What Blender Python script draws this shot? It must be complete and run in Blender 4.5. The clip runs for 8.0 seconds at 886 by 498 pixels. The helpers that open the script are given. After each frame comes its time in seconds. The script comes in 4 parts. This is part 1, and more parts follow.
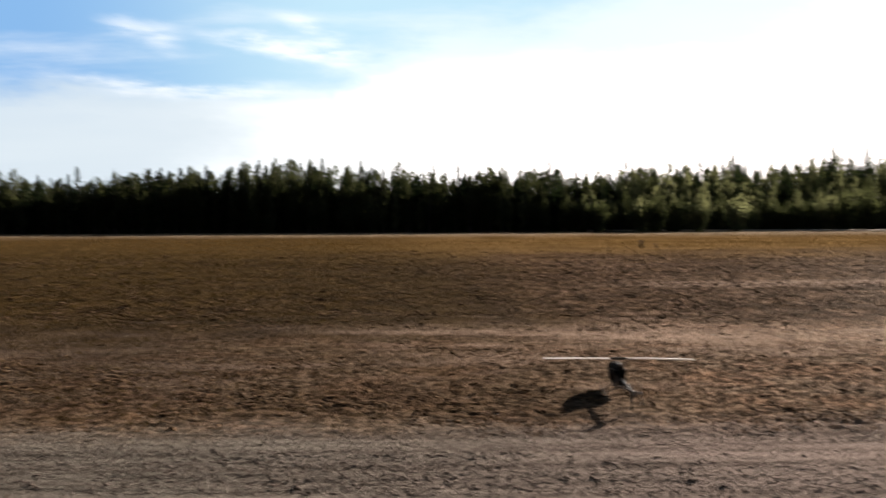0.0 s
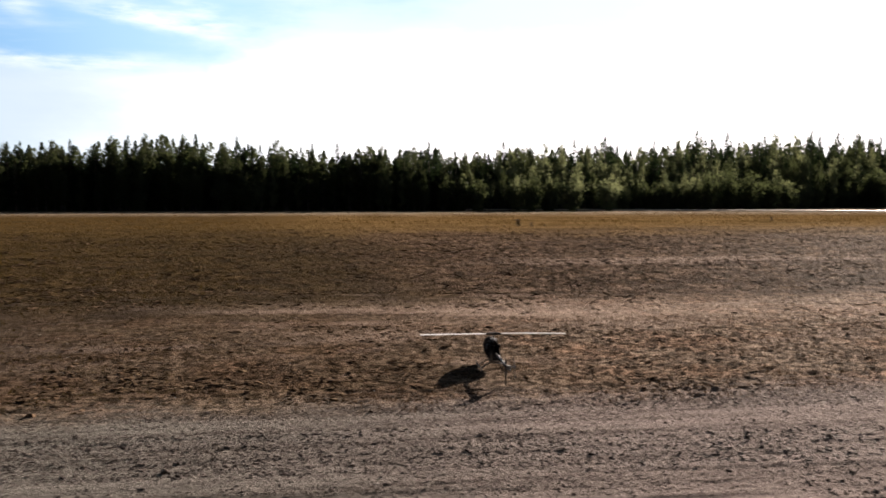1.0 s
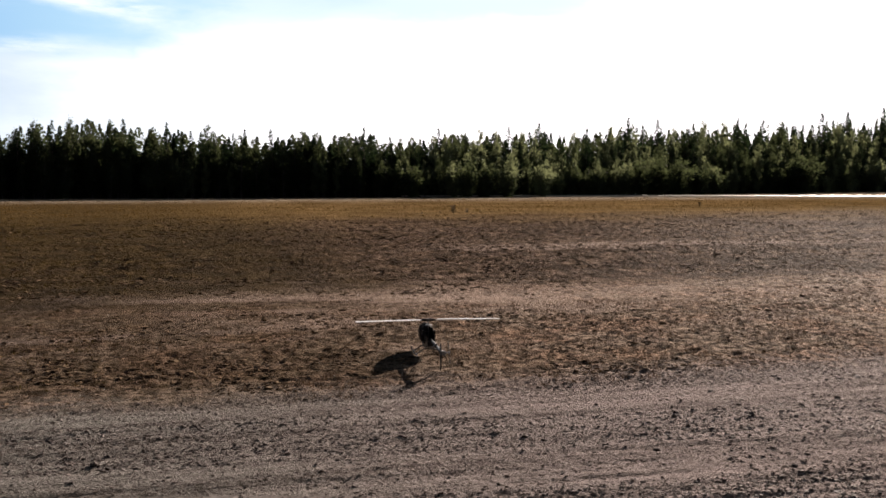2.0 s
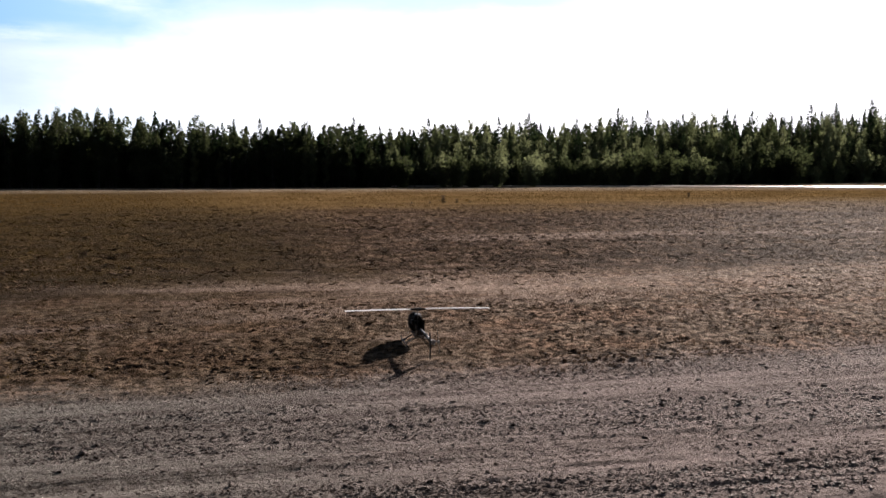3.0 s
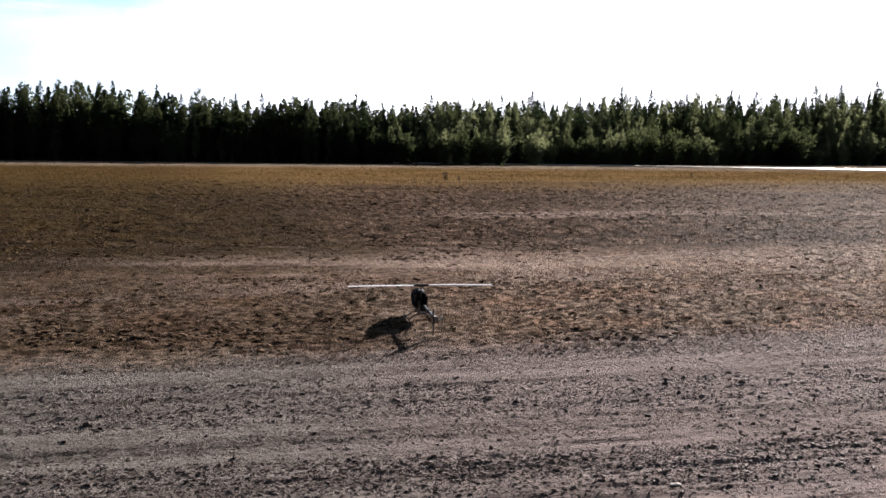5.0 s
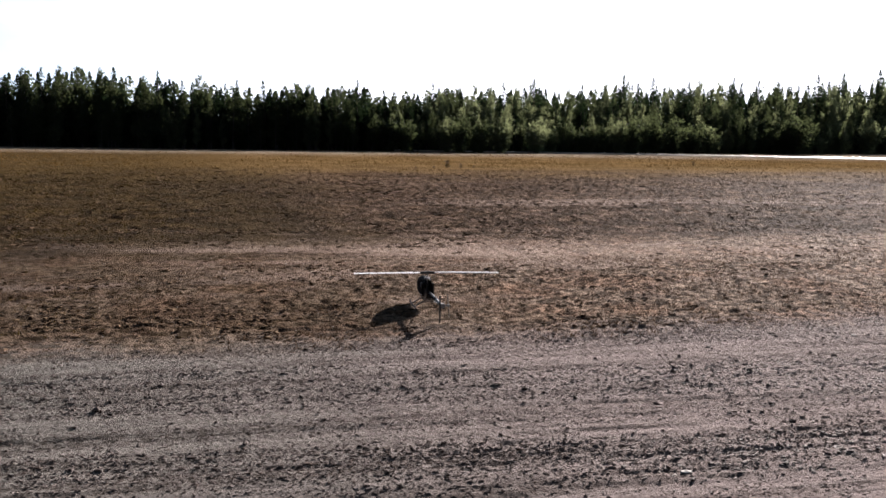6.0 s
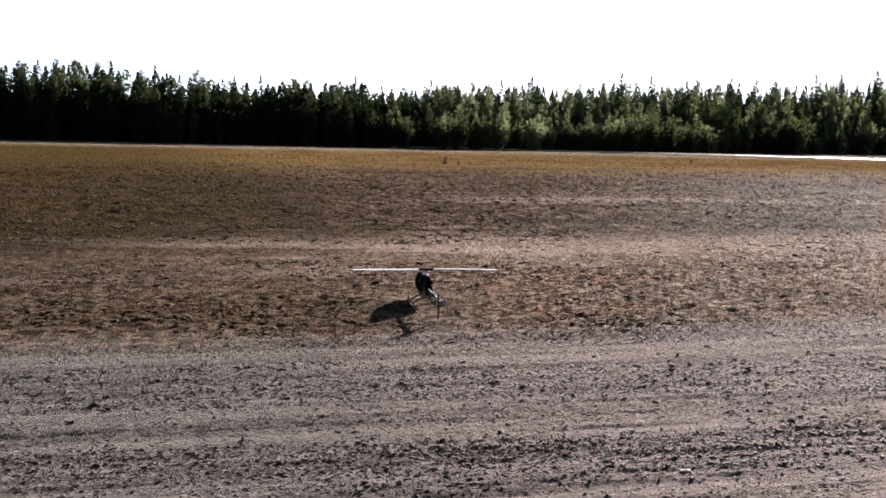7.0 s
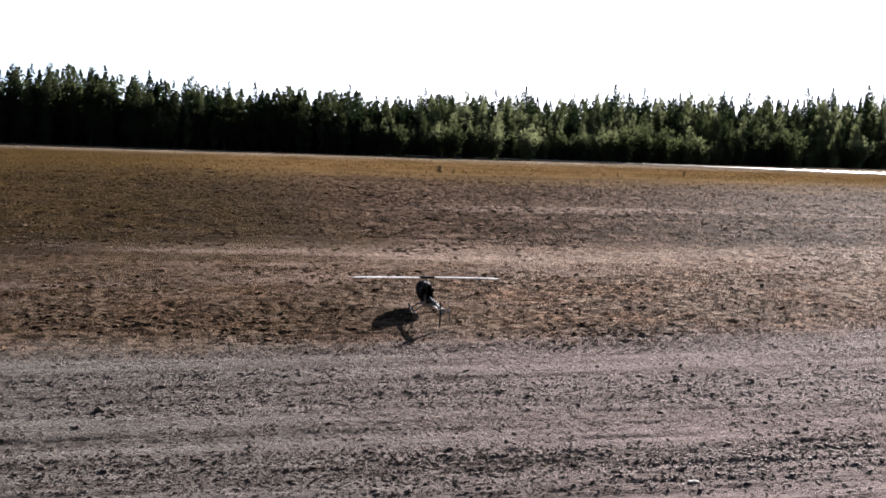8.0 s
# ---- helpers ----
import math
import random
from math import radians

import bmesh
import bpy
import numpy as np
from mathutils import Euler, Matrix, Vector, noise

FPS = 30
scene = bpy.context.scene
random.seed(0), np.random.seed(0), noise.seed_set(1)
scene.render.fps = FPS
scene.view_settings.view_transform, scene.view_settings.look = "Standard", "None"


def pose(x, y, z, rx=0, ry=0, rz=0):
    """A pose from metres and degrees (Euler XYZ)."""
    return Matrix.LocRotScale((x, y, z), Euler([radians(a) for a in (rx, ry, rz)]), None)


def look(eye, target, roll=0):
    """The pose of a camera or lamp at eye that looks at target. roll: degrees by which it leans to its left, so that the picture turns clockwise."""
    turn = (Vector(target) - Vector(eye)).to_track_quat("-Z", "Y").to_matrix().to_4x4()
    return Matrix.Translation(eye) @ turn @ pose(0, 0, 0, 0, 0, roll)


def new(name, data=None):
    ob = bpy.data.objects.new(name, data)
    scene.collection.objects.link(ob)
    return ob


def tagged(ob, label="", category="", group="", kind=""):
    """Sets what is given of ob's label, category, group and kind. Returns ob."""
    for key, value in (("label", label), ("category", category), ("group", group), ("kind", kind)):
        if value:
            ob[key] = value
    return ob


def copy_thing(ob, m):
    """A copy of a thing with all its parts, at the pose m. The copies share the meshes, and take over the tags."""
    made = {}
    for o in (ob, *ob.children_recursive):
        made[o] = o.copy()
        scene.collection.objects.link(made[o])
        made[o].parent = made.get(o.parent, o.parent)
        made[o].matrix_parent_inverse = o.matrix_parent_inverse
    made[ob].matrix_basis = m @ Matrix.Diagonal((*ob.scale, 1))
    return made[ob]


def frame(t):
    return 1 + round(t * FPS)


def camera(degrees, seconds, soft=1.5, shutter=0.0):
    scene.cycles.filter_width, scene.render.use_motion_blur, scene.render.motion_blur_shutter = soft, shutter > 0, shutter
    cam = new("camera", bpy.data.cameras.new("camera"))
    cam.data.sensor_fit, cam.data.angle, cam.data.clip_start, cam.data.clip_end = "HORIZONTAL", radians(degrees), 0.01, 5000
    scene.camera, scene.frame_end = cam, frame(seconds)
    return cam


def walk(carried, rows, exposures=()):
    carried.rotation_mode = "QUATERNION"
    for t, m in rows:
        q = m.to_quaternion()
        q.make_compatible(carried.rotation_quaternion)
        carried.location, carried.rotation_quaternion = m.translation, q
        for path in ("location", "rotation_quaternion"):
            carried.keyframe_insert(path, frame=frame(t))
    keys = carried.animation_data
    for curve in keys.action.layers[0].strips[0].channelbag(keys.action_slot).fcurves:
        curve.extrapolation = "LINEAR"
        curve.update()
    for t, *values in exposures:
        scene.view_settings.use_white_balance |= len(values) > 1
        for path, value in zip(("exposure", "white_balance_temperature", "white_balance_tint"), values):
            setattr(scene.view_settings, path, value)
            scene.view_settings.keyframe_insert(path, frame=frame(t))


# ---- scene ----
cam = camera(54.5, 8.0, soft=1.7, shutter=0.75)

PATH = [
    (0, (-0.184, -0.327, 1.604), (-0.097, 1.67, 1.53), -0.2),
    (0.2, (-0.178, -0.334, 1.604), (-0.016, 1.658, 1.518), 0.0),
    (0.5, (-0.168, -0.339, 1.6), (0.102, 1.64, 1.505), 0.2),
    (0.7, (-0.162, -0.331, 1.594), (0.150, 1.641, 1.482), 0.2),
    (1, (-0.154, -0.317, 1.589), (0.209, 1.646, 1.466), 0.1),
    (1.5, (-0.146, -0.337, 1.593), (0.301, 1.607, 1.455), 0.1),
    (1.7, (-0.145, -0.339, 1.593), (0.340, 1.596, 1.448), 0.1),
    (2.8, (-0.142, -0.343, 1.586), (0.382, 1.580, 1.413), -0.0),
    (3, (-0.142, -0.343, 1.584), (0.388, 1.578, 1.407), 0.1),
    (3.2, (-0.143, -0.344, 1.582), (0.391, 1.575, 1.401), 0.3),
    (3.5, (-0.148, -0.344, 1.58), (0.395, 1.571, 1.385), 0.5),
    (3.7, (-0.151, -0.343, 1.579), (0.390, 1.571, 1.378), 0.5),
    (4, (-0.154, -0.341, 1.578), (0.383, 1.576, 1.377), 0.4),
    (4.5, (-0.153, -0.335, 1.575), (0.385, 1.579, 1.358), 0.6),
    (4.7, (-0.155, -0.330, 1.574), (0.375, 1.585, 1.350), 0.7),
    (5.8, (-0.206, -0.296, 1.566), (0.320, 1.618, 1.320), 1.0),
    (6, (-0.212, -0.294, 1.565), (0.313, 1.619, 1.308), 1.0),
    (6.5, (-0.218, -0.293, 1.564), (0.311, 1.618, 1.302), 1.2),
    (7, (-0.23, -0.281, 1.563), (0.303, 1.629, 1.299), 1.5),
    (7.5, (-0.256, -0.27, 1.564), (0.279, 1.639, 1.302), 1.9),
    (8, (-0.316, -0.256, 1.559), (0.235, 1.651, 1.315), 2.2),
]
walk(cam, [(t, look(eye, target, roll)) for t, eye, target, roll in PATH],
     exposures=[(0, 1.62, 7350, 15), (0.5, 1.88, 7300, 15), (1.0, 1.68, 7000, 15), (1.5, 1.58, 6950, 16), (3.5, 1.54, 6250, 14.5), (4.5, 1.72, 6150, 15), (6.0, 1.98, 6080, 14.5), (7.0, 2.11, 6040, 14.5), (8.0, 2.07, 5980, 14.5)])


# ---- light ----
SUN_TURN, SUN_HEIGHT = radians(43.0), radians(16.6)
SUN_WAY = Vector((math.sin(SUN_TURN) * math.cos(SUN_HEIGHT), math.cos(SUN_TURN) * math.cos(SUN_HEIGHT), math.sin(SUN_HEIGHT)))
sun = new("sun", bpy.data.lights.new("sun", "SUN"))
sun.data.energy, sun.data.angle, sun.data.color = 5.0, radians(0.6), (1.0, 0.89, 0.78)
sun.matrix_world = look((0, 0, 30), Vector((0, 0, 30)) - SUN_WAY)


class Nodes:
    """Short calls to build a node tree."""

    def __init__(self, tree):
        self.tree = tree

    def add(self, kind, **settings):
        n = self.tree.nodes.new("ShaderNode" + kind)
        for k, v in settings.items():
            setattr(n, k, v)
        return n

    def put(self, value, socket):
        if isinstance(value, bpy.types.NodeSocket):
            self.tree.links.new(value, socket)
        elif value is not None:
            if isinstance(value, tuple) and len(value) == 3 and socket.type == "RGBA":
                value = (*value, 1.0)
            socket.default_value = value

    def math(self, op, a, b=None, c=None, clamp=False):
        n = self.add("Math", operation=op, use_clamp=clamp)
        for i, v in enumerate((a, b, c)):
            if v is not None:
                self.put(v, n.inputs[i])
        return n.outputs[0]

    def smooth(self, v, lo, hi):
        n = self.add("MapRange", interpolation_type="SMOOTHSTEP")
        for i, x in enumerate((v, lo, hi, 0.0, 1.0)):
            self.put(x, n.inputs[i])
        return n.outputs[0]

    def band(self, v, a, b, c, d):
        return self.math("MULTIPLY", self.smooth(v, a, b), self.math("SUBTRACT", 1.0, self.smooth(v, c, d)))

    def mix(self, f, a, b, blend="MIX"):
        n = self.add("Mix", data_type="RGBA", blend_type=blend)
        self.put(f, n.inputs[0])
        self.put(a, n.inputs[6])
        self.put(b, n.inputs[7])
        return n.outputs[2]

    def noise(self, vector, scale, detail=3.0, rough=0.55, stretch=None):
        if stretch:
            m = self.add("Mapping")
            self.put(vector, m.inputs[0])
            m.inputs["Scale"].default_value = stretch
            vector = m.outputs[0]
        n = self.add("TexNoise")
        self.put(vector, n.inputs["Vector"])
        n.inputs["Scale"].default_value, n.inputs["Detail"].default_value, n.inputs["Roughness"].default_value = scale, detail, rough
        return n.outputs[0]

    def split(self, vector):
        n = self.add("SeparateXYZ")
        self.put(vector, n.inputs[0])
        return n.outputs


# ---- sky ----
world = bpy.data.worlds.new("sky")
scene.world = world
world.use_nodes = True
W = Nodes(world.node_tree)
back = world.node_tree.nodes["Background"]
sky = W.add("TexSky", sky_type="NISHITA", sun_disc=False, sun_elevation=SUN_HEIGHT, sun_rotation=SUN_TURN, air_density=1.0, dust_density=1.2, ozone_density=1.5)
way = W.add("TexCoord").outputs["Generated"]
wx, wy, wz = W.split(way)
rise = W.math("ADD", W.math("MAXIMUM", wz, 0.0), 0.12)
flat = W.add("CombineXYZ")
W.put(W.math("DIVIDE", wx, rise), flat.inputs[0])
W.put(W.math("DIVIDE", wy, rise), flat.inputs[1])
cirrus = W.smooth(W.noise(flat.outputs[0], 0.55, 7.0, 0.6, (0.55, 1.5, 1.0)), 0.45, 0.60)
level = W.math("SQRT", W.math("ADD", W.math("MULTIPLY", wx, wx), W.math("ADD", W.math("MULTIPLY", wy, wy), 0.0001)))
toward = W.math("DIVIDE", W.math("ADD", W.math("MULTIPLY", wx, math.sin(SUN_TURN)), W.math("MULTIPLY", wy, math.cos(SUN_TURN))), level)
dot = W.add("VectorMath", operation="DOT_PRODUCT")
W.put(way, dot.inputs[0])
dot.inputs[1].default_value = SUN_WAY
veil = W.smooth(dot.outputs["Value"], 0.89, 0.98)
# bearing and height in degrees, with a soft curl that frays every cloud edge
bearing = W.math("MULTIPLY", W.math("ARCTAN2", wx, wy), 57.2958)
height = W.math("MULTIPLY", W.math("ARCSINE", wz), 57.2958)
chart = W.add("CombineXYZ")
W.put(bearing, chart.inputs[0])
W.put(height, chart.inputs[1])
curl = W.math("SUBTRACT", W.noise(chart.outputs[0], 0.16, 6.0, 0.6, (0.55, 1.6, 1.0)), 0.5)
wisp = W.noise(chart.outputs[0], 0.5, 6.0, 0.62, (0.35, 1.9, 1.0))


def streak(b0, b1, h0, h1, thick):
    """A thin cirrus streak from one bearing and height to another, swelling towards its end."""
    along = W.math("DIVIDE", W.math("SUBTRACT", bearing, b0), b1 - b0)
    line = W.math("MULTIPLY_ADD", along, h1 - h0, h0)
    off = W.math("ABSOLUTE", W.math("ADD", W.math("SUBTRACT", height, line), W.math("MULTIPLY", curl, 2.6)))
    body = W.math("SUBTRACT", 1.0, W.smooth(off, 0.0, W.math("MULTIPLY_ADD", along, thick * 1.2, thick * 0.7)))
    return W.math("MULTIPLY", W.math("MULTIPLY", body, W.band(along, 0.0, 0.5, 0.8, 1.2)), W.smooth(wisp, 0.32, 0.66))


# the white cloud bank round the sun: its edge lies farther to the sun's side the higher one looks
over = W.math("MAXIMUM", W.math("SUBTRACT", height, 7.0), 0.0)
rim = W.math("MULTIPLY_ADD", W.math("MULTIPLY", over, over), 0.36, W.math("MULTIPLY_ADD", over, 0.2, -6.0))
inside = W.math("ADD", W.math("SUBTRACT", bearing, rim), W.math("MULTIPLY", curl, W.math("MULTIPLY_ADD", over, 4.0, 10.0)))
bank = W.math("MULTIPLY", W.smooth(inside, W.math("MULTIPLY_ADD", over, -1.0, -3.0), W.math("MULTIPLY_ADD", over, 1.3, 3.5)), W.math("SUBTRACT", 1.0, W.smooth(bearing, 85.0, 110.0)))
# a lower sheet of cloud reaches away from the sun under the blue gap
sheet = W.math("MULTIPLY", W.smooth(W.math("MULTIPLY_ADD", curl, 4.0, height), 8.6, 7.0), W.band(bearing, -45.0, -24.0, 85.0, 110.0))
bank = W.math("MAXIMUM", bank, W.math("MULTIPLY", sheet, 0.9))
blue = W.mix(1.0, sky.outputs[0], (0.066, 0.070, 0.078), "MULTIPLY")
clear = W.mix(W.smooth(bearing, -24.0, -3.0), (1.20, 2.75, 5.1), (2.8, 4.6, 5.9))
pale = W.math("MULTIPLY", W.math("SUBTRACT", 1.0, W.smooth(wz, 0.26, 0.42)), W.math("MULTIPLY", W.smooth(toward, -0.10, 0.30), 0.95))
low = W.math("MULTIPLY", W.math("SUBTRACT", 1.0, W.smooth(W.math("MULTIPLY_ADD", curl, 3.0, height), 4.0, 8.5)), W.math("MULTIPLY_ADD", W.smooth(toward, -0.10, 0.30), 0.80, 0.10))
air = W.mix(low, W.mix(pale, blue, clear), W.mix(W.smooth(bearing, -26.0, -12.0), (3.0, 3.9, 4.8), (4.4, 5.2, 5.9)))
thin = W.math("SUBTRACT", 0.42, W.math("MULTIPLY", W.smooth(wz, 0.27, 0.50), 0.38))
thin = W.math("MULTIPLY", thin, W.math("MULTIPLY_ADD", W.smooth(toward, -0.10, 0.36), 0.85, 0.15))
air = W.mix(W.math("MULTIPLY", cirrus, thin), air, (5.2, 5.9, 6.5))
for one in ((0.55, -20.0, -14.5, 12.4, 11.2, 0.75), (0.95, -15.0, -3.0, 11.8, 10.4, 0.7), (0.6, -9.5, -4.0, 13.0, 11.6, 0.6), (0.8, -25.0, -7.0, 8.2, 7.7, 0.8), (0.5, -27.0, -10.0, 6.6, 6.3, 0.7)):
    air = W.mix(W.math("MULTIPLY", streak(*one[1:]), one[0]), air, (5.9, 6.5, 7.0))
frayed = W.math("MULTIPLY_ADD", curl, 14.0, bearing)
core = W.mix(W.smooth(W.math("MULTIPLY_ADD", over, -0.8, frayed), -17.0, -4.0), (3.5, 4.4, 5.2), (5.4, 6.2, 6.8))
core = W.mix(W.smooth(W.math("MULTIPLY_ADD", over, -4.0, frayed), -14.0, 20.0), core, (11.2, 11.2, 11.6))
thinned = W.math("MULTIPLY", W.band(W.math("MULTIPLY_ADD", curl, 5.0, height), 9.0, 11.2, 18.0, 30.0), W.band(frayed, -3.0, 7.0, 22.0, 32.0))
core = W.mix(W.math("MULTIPLY", thinned, 0.9), core, (4.1, 5.3, 6.2))
W.put(W.mix(W.math("MAXIMUM", veil, bank), air, core), back.inputs[0])
back.inputs[1].default_value = 0.063


# ---- materials ----
def material(name):
    m = bpy.data.materials.new(name)
    m.use_nodes = True
    n = Nodes(m.node_tree)
    return m, n, m.node_tree.nodes["Principled BSDF"]


def bump(n, shader, height, strength, distance):
    b = n.add("Bump")
    b.inputs["Strength"].default_value, b.inputs["Distance"].default_value = strength, distance
    n.put(height, b.inputs["Height"])
    n.put(b.outputs[0], shader.inputs["Normal"])


def paint(name, colour, rough=0.4, metal=0.0, spread=0.12, coat=0.0):
    m, n, p = material(name)
    at = n.add("TexCoord").outputs["Object"]
    f = n.noise(at, 40.0, 4.0)
    dark = tuple(c * (1 - spread) for c in colour)
    light = tuple(min(1.0, c * (1 + spread)) for c in colour)
    n.put(n.mix(f, dark, light), p.inputs["Base Color"])
    n.put(n.math("MULTIPLY_ADD", f, 0.25, rough - 0.1), p.inputs["Roughness"])
    p.inputs["Metallic"].default_value = metal
    p.inputs["Coat Weight"].default_value = coat
    bump(n, p, n.noise(at, 160.0, 2.0), 0.08, 0.002)
    return m


def soil_material():
    m, n, p = material("dry_field_soil")
    at = n.add("TexCoord").outputs["Object"]
    x, y, z = n.split(at)
    wide = n.noise(at, 0.22, 4.0)
    mid = n.noise(at, 1.1, 5.0, 0.6)
    patch = n.noise(at, 0.42, 5.0, 0.62, (0.34, 1.25, 1.0))
    fine = n.noise(at, 14.0, 5.0, 0.65)
    grit = n.noise(at, 60.0, 4.0, 0.7)
    tracks = n.noise(at, 1.0, 3.0, 0.6, (0.16, 4.6, 1.0))
    # distance from the gravel, with a ragged border
    row = n.math("ADD", y, n.math("MULTIPLY", n.math("SUBTRACT", mid, 0.5), 1.1))
    far = n.math("ADD", y, n.math("MULTIPLY", n.math("SUBTRACT", wide, 0.5), 16.0))
    gravel = n.mix(n.smooth(tracks, 0.36, 0.66), (0.105, 0.084, 0.077), (0.244, 0.203, 0.193))
    gravel = n.mix(n.smooth(fine, 0.35, 0.75), gravel, (0.268, 0.227, 0.215))
    clump = n.noise(at, 8.5, 2.5, 0.5)
    turf = n.mix(n.smooth(n.math("MULTIPLY_ADD", n.math("SUBTRACT", fine, 0.5), 0.35, clump), 0.40, 0.62), (0.056, 0.040, 0.028), (0.288, 0.216, 0.164))
    turf = n.mix(n.math("MULTIPLY", n.smooth(n.noise(at, 0.9, 3.0), 0.45, 0.62), 0.55), turf, n.mix(1.0, turf, (1.12, 0.88, 0.76), "MULTIPLY"))
    bare = n.mix(n.smooth(patch, 0.35, 0.65), (0.175, 0.126, 0.100), (0.290, 0.224, 0.186))
    brown = n.mix(n.smooth(patch, 0.38, 0.62), (0.052, 0.033, 0.023), (0.120, 0.080, 0.057))
    brown = n.mix(n.math("MULTIPLY", n.smooth(mid, 0.45, 0.7), 0.55), brown, (0.098, 0.058, 0.025))
    spots = n.smooth(n.noise(at, 3.4, 5.0, 0.62, (0.3, 1.0, 1.0)), 0.49, 0.60)
    brown = n.mix(n.math("MULTIPLY", spots, 0.75), brown, (0.038, 0.026, 0.017))
    tufts = n.noise(at, 1.0, 2.5, 0.5, (3.6, 1.7, 1.0))
    brown = n.mix(n.math("MULTIPLY", n.smooth(tufts, 0.50, 0.58), 0.75), brown, (0.034, 0.023, 0.014))
    brown = n.mix(n.math("MULTIPLY", n.smooth(tufts, 0.42, 0.36), 0.6), brown, (0.200, 0.140, 0.104))
    # worn paths of bare pale soil that run across the field
    path = n.math("MULTIPLY", n.band(n.math("MULTIPLY_ADD", n.math("SUBTRACT", patch, 0.5), 5.0, y), 18.4, 19.2, 19.8, 21.0), n.smooth(x, 2.5, 7.0))
    path = n.math("MULTIPLY", path, n.smooth(tracks, 0.40, 0.55))
    brown = n.mix(path, brown, (0.215, 0.162, 0.134))
    ochre = n.mix(n.smooth(wide, 0.35, 0.65), (0.088, 0.057, 0.024), (0.148, 0.097, 0.043))
    olive = n.mix(n.smooth(mid, 0.3, 0.7), (0.021, 0.0150, 0.008), (0.054, 0.038, 0.019))
    strip = n.mix(n.smooth(mid, 0.3, 0.7), (0.179, 0.144, 0.109), (0.234, 0.195, 0.152))
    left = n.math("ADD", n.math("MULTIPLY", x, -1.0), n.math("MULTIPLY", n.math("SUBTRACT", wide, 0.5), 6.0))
    # left gravel dimmed and greyed, the lens's edge shade put into its colour
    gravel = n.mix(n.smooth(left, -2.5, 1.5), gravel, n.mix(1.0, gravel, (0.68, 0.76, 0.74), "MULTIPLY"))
    c = n.mix(n.smooth(row, 5.7, 6.8), gravel, turf)
    c = n.mix(n.smooth(row, 11.6, 13.0), c, brown)
    # olive turf on the left, its colour deepened to hold the lens vignette
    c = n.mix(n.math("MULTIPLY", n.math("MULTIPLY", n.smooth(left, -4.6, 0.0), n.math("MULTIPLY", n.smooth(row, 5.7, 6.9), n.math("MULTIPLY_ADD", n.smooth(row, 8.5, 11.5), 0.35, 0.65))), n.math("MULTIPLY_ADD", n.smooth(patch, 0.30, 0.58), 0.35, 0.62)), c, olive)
    c = n.mix(n.math("MULTIPLY", n.band(n.math("MULTIPLY_ADD", n.math("SUBTRACT", patch, 0.5), 5.0, row), 8.9, 10.4, 11.3, 13.2), n.math("MULTIPLY", n.smooth(n.math("SUBTRACT", patch, n.math("MULTIPLY", n.smooth(left, -2.0, 2.0), 0.09)), 0.36, 0.52), n.math("SUBTRACT", 1.0, n.math("MULTIPLY", n.math("MAXIMUM", n.smooth(x, 2.8, 7.0), n.math("MULTIPLY", n.smooth(left, 0.0, 3.0), 0.9)), 0.75)))), c, bare)
    worn = n.smooth(n.noise(at, 1.0, 4.0, 0.55, (0.55, 1.5, 1.0)), 0.52, 0.66)
    c = n.mix(n.math("MULTIPLY", n.math("MULTIPLY", worn, n.band(row, 6.6, 7.6, 12.0, 15.0)), n.math("SUBTRACT", 0.6, n.math("MULTIPLY", n.smooth(left, -0.5, 2.5), 0.35))), c, bare)
    # ragged greyer patches on the left: lens edge shade painted into the soil
    left_shade = n.math("MULTIPLY", n.smooth(n.math("MULTIPLY_ADD", n.math("SUBTRACT", patch, 0.5), 4.0, left), -0.5, 3.0), n.band(row, 6.4, 7.4, 12.0, 15.0))
    c = n.mix(n.math("MULTIPLY", left_shade, 0.8), c, n.mix(1.0, c, (0.68, 0.70, 0.76), "MULTIPLY"))
    c = n.mix(n.math("MULTIPLY", n.smooth(tufts, 0.52, 0.60), n.math("MULTIPLY", n.band(row, 6.3, 7.0, 30.0, 44.0), 0.32)), c, (0.030, 0.020, 0.012))
    c = n.mix(n.smooth(n.math("MULTIPLY_ADD", n.math("SUBTRACT", patch, 0.5), 14.0, far), 26.0, 46.0), c, ochre)
    # darker turf in the far corner, in ragged patches: painted lens falloff
    corner_shade = n.smooth(n.math("MULTIPLY_ADD", n.math("SUBTRACT", wide, 0.5), 16.0, n.math("MULTIPLY_ADD", n.math("SUBTRACT", patch, 0.5), 8.0, n.math("MULTIPLY", x, -1.0))), -5.0, 6.0)
    c = n.mix(n.math("MULTIPLY", corner_shade, n.math("MULTIPLY", n.smooth(y, 9.0, 18.0), 0.76)), c, n.mix(n.smooth(mid, 0.36, 0.64), (0.026, 0.018, 0.008), (0.062, 0.041, 0.016)))
    c = n.mix(n.smooth(n.math("MULTIPLY_ADD", n.math("SUBTRACT", wide, 0.5), 12.0, y), 64.0, 80.0), c, strip)
    # ground turns dark brown from the edge of the wood on
    wood_floor = n.math("SUBTRACT", y, n.math("MULTIPLY", n.math("MAXIMUM", n.math("SUBTRACT", x, 32.0), 0.0), 0.42))
    c = n.mix(n.smooth(wood_floor, 88.5, 90.0), c, n.mix(mid, (0.018, 0.014, 0.010), (0.045, 0.035, 0.024)))
    c = n.mix(n.math("MULTIPLY", n.smooth(grit, 0.5, 0.75), 0.34), c, n.mix(1.0, c, (1.6, 1.55, 1.5), "MULTIPLY"))
    c = n.mix(n.math("MULTIPLY", n.smooth(grit, 0.5, 0.28), 0.36), c, n.mix(1.0, c, (0.5, 0.48, 0.46), "MULTIPLY"))
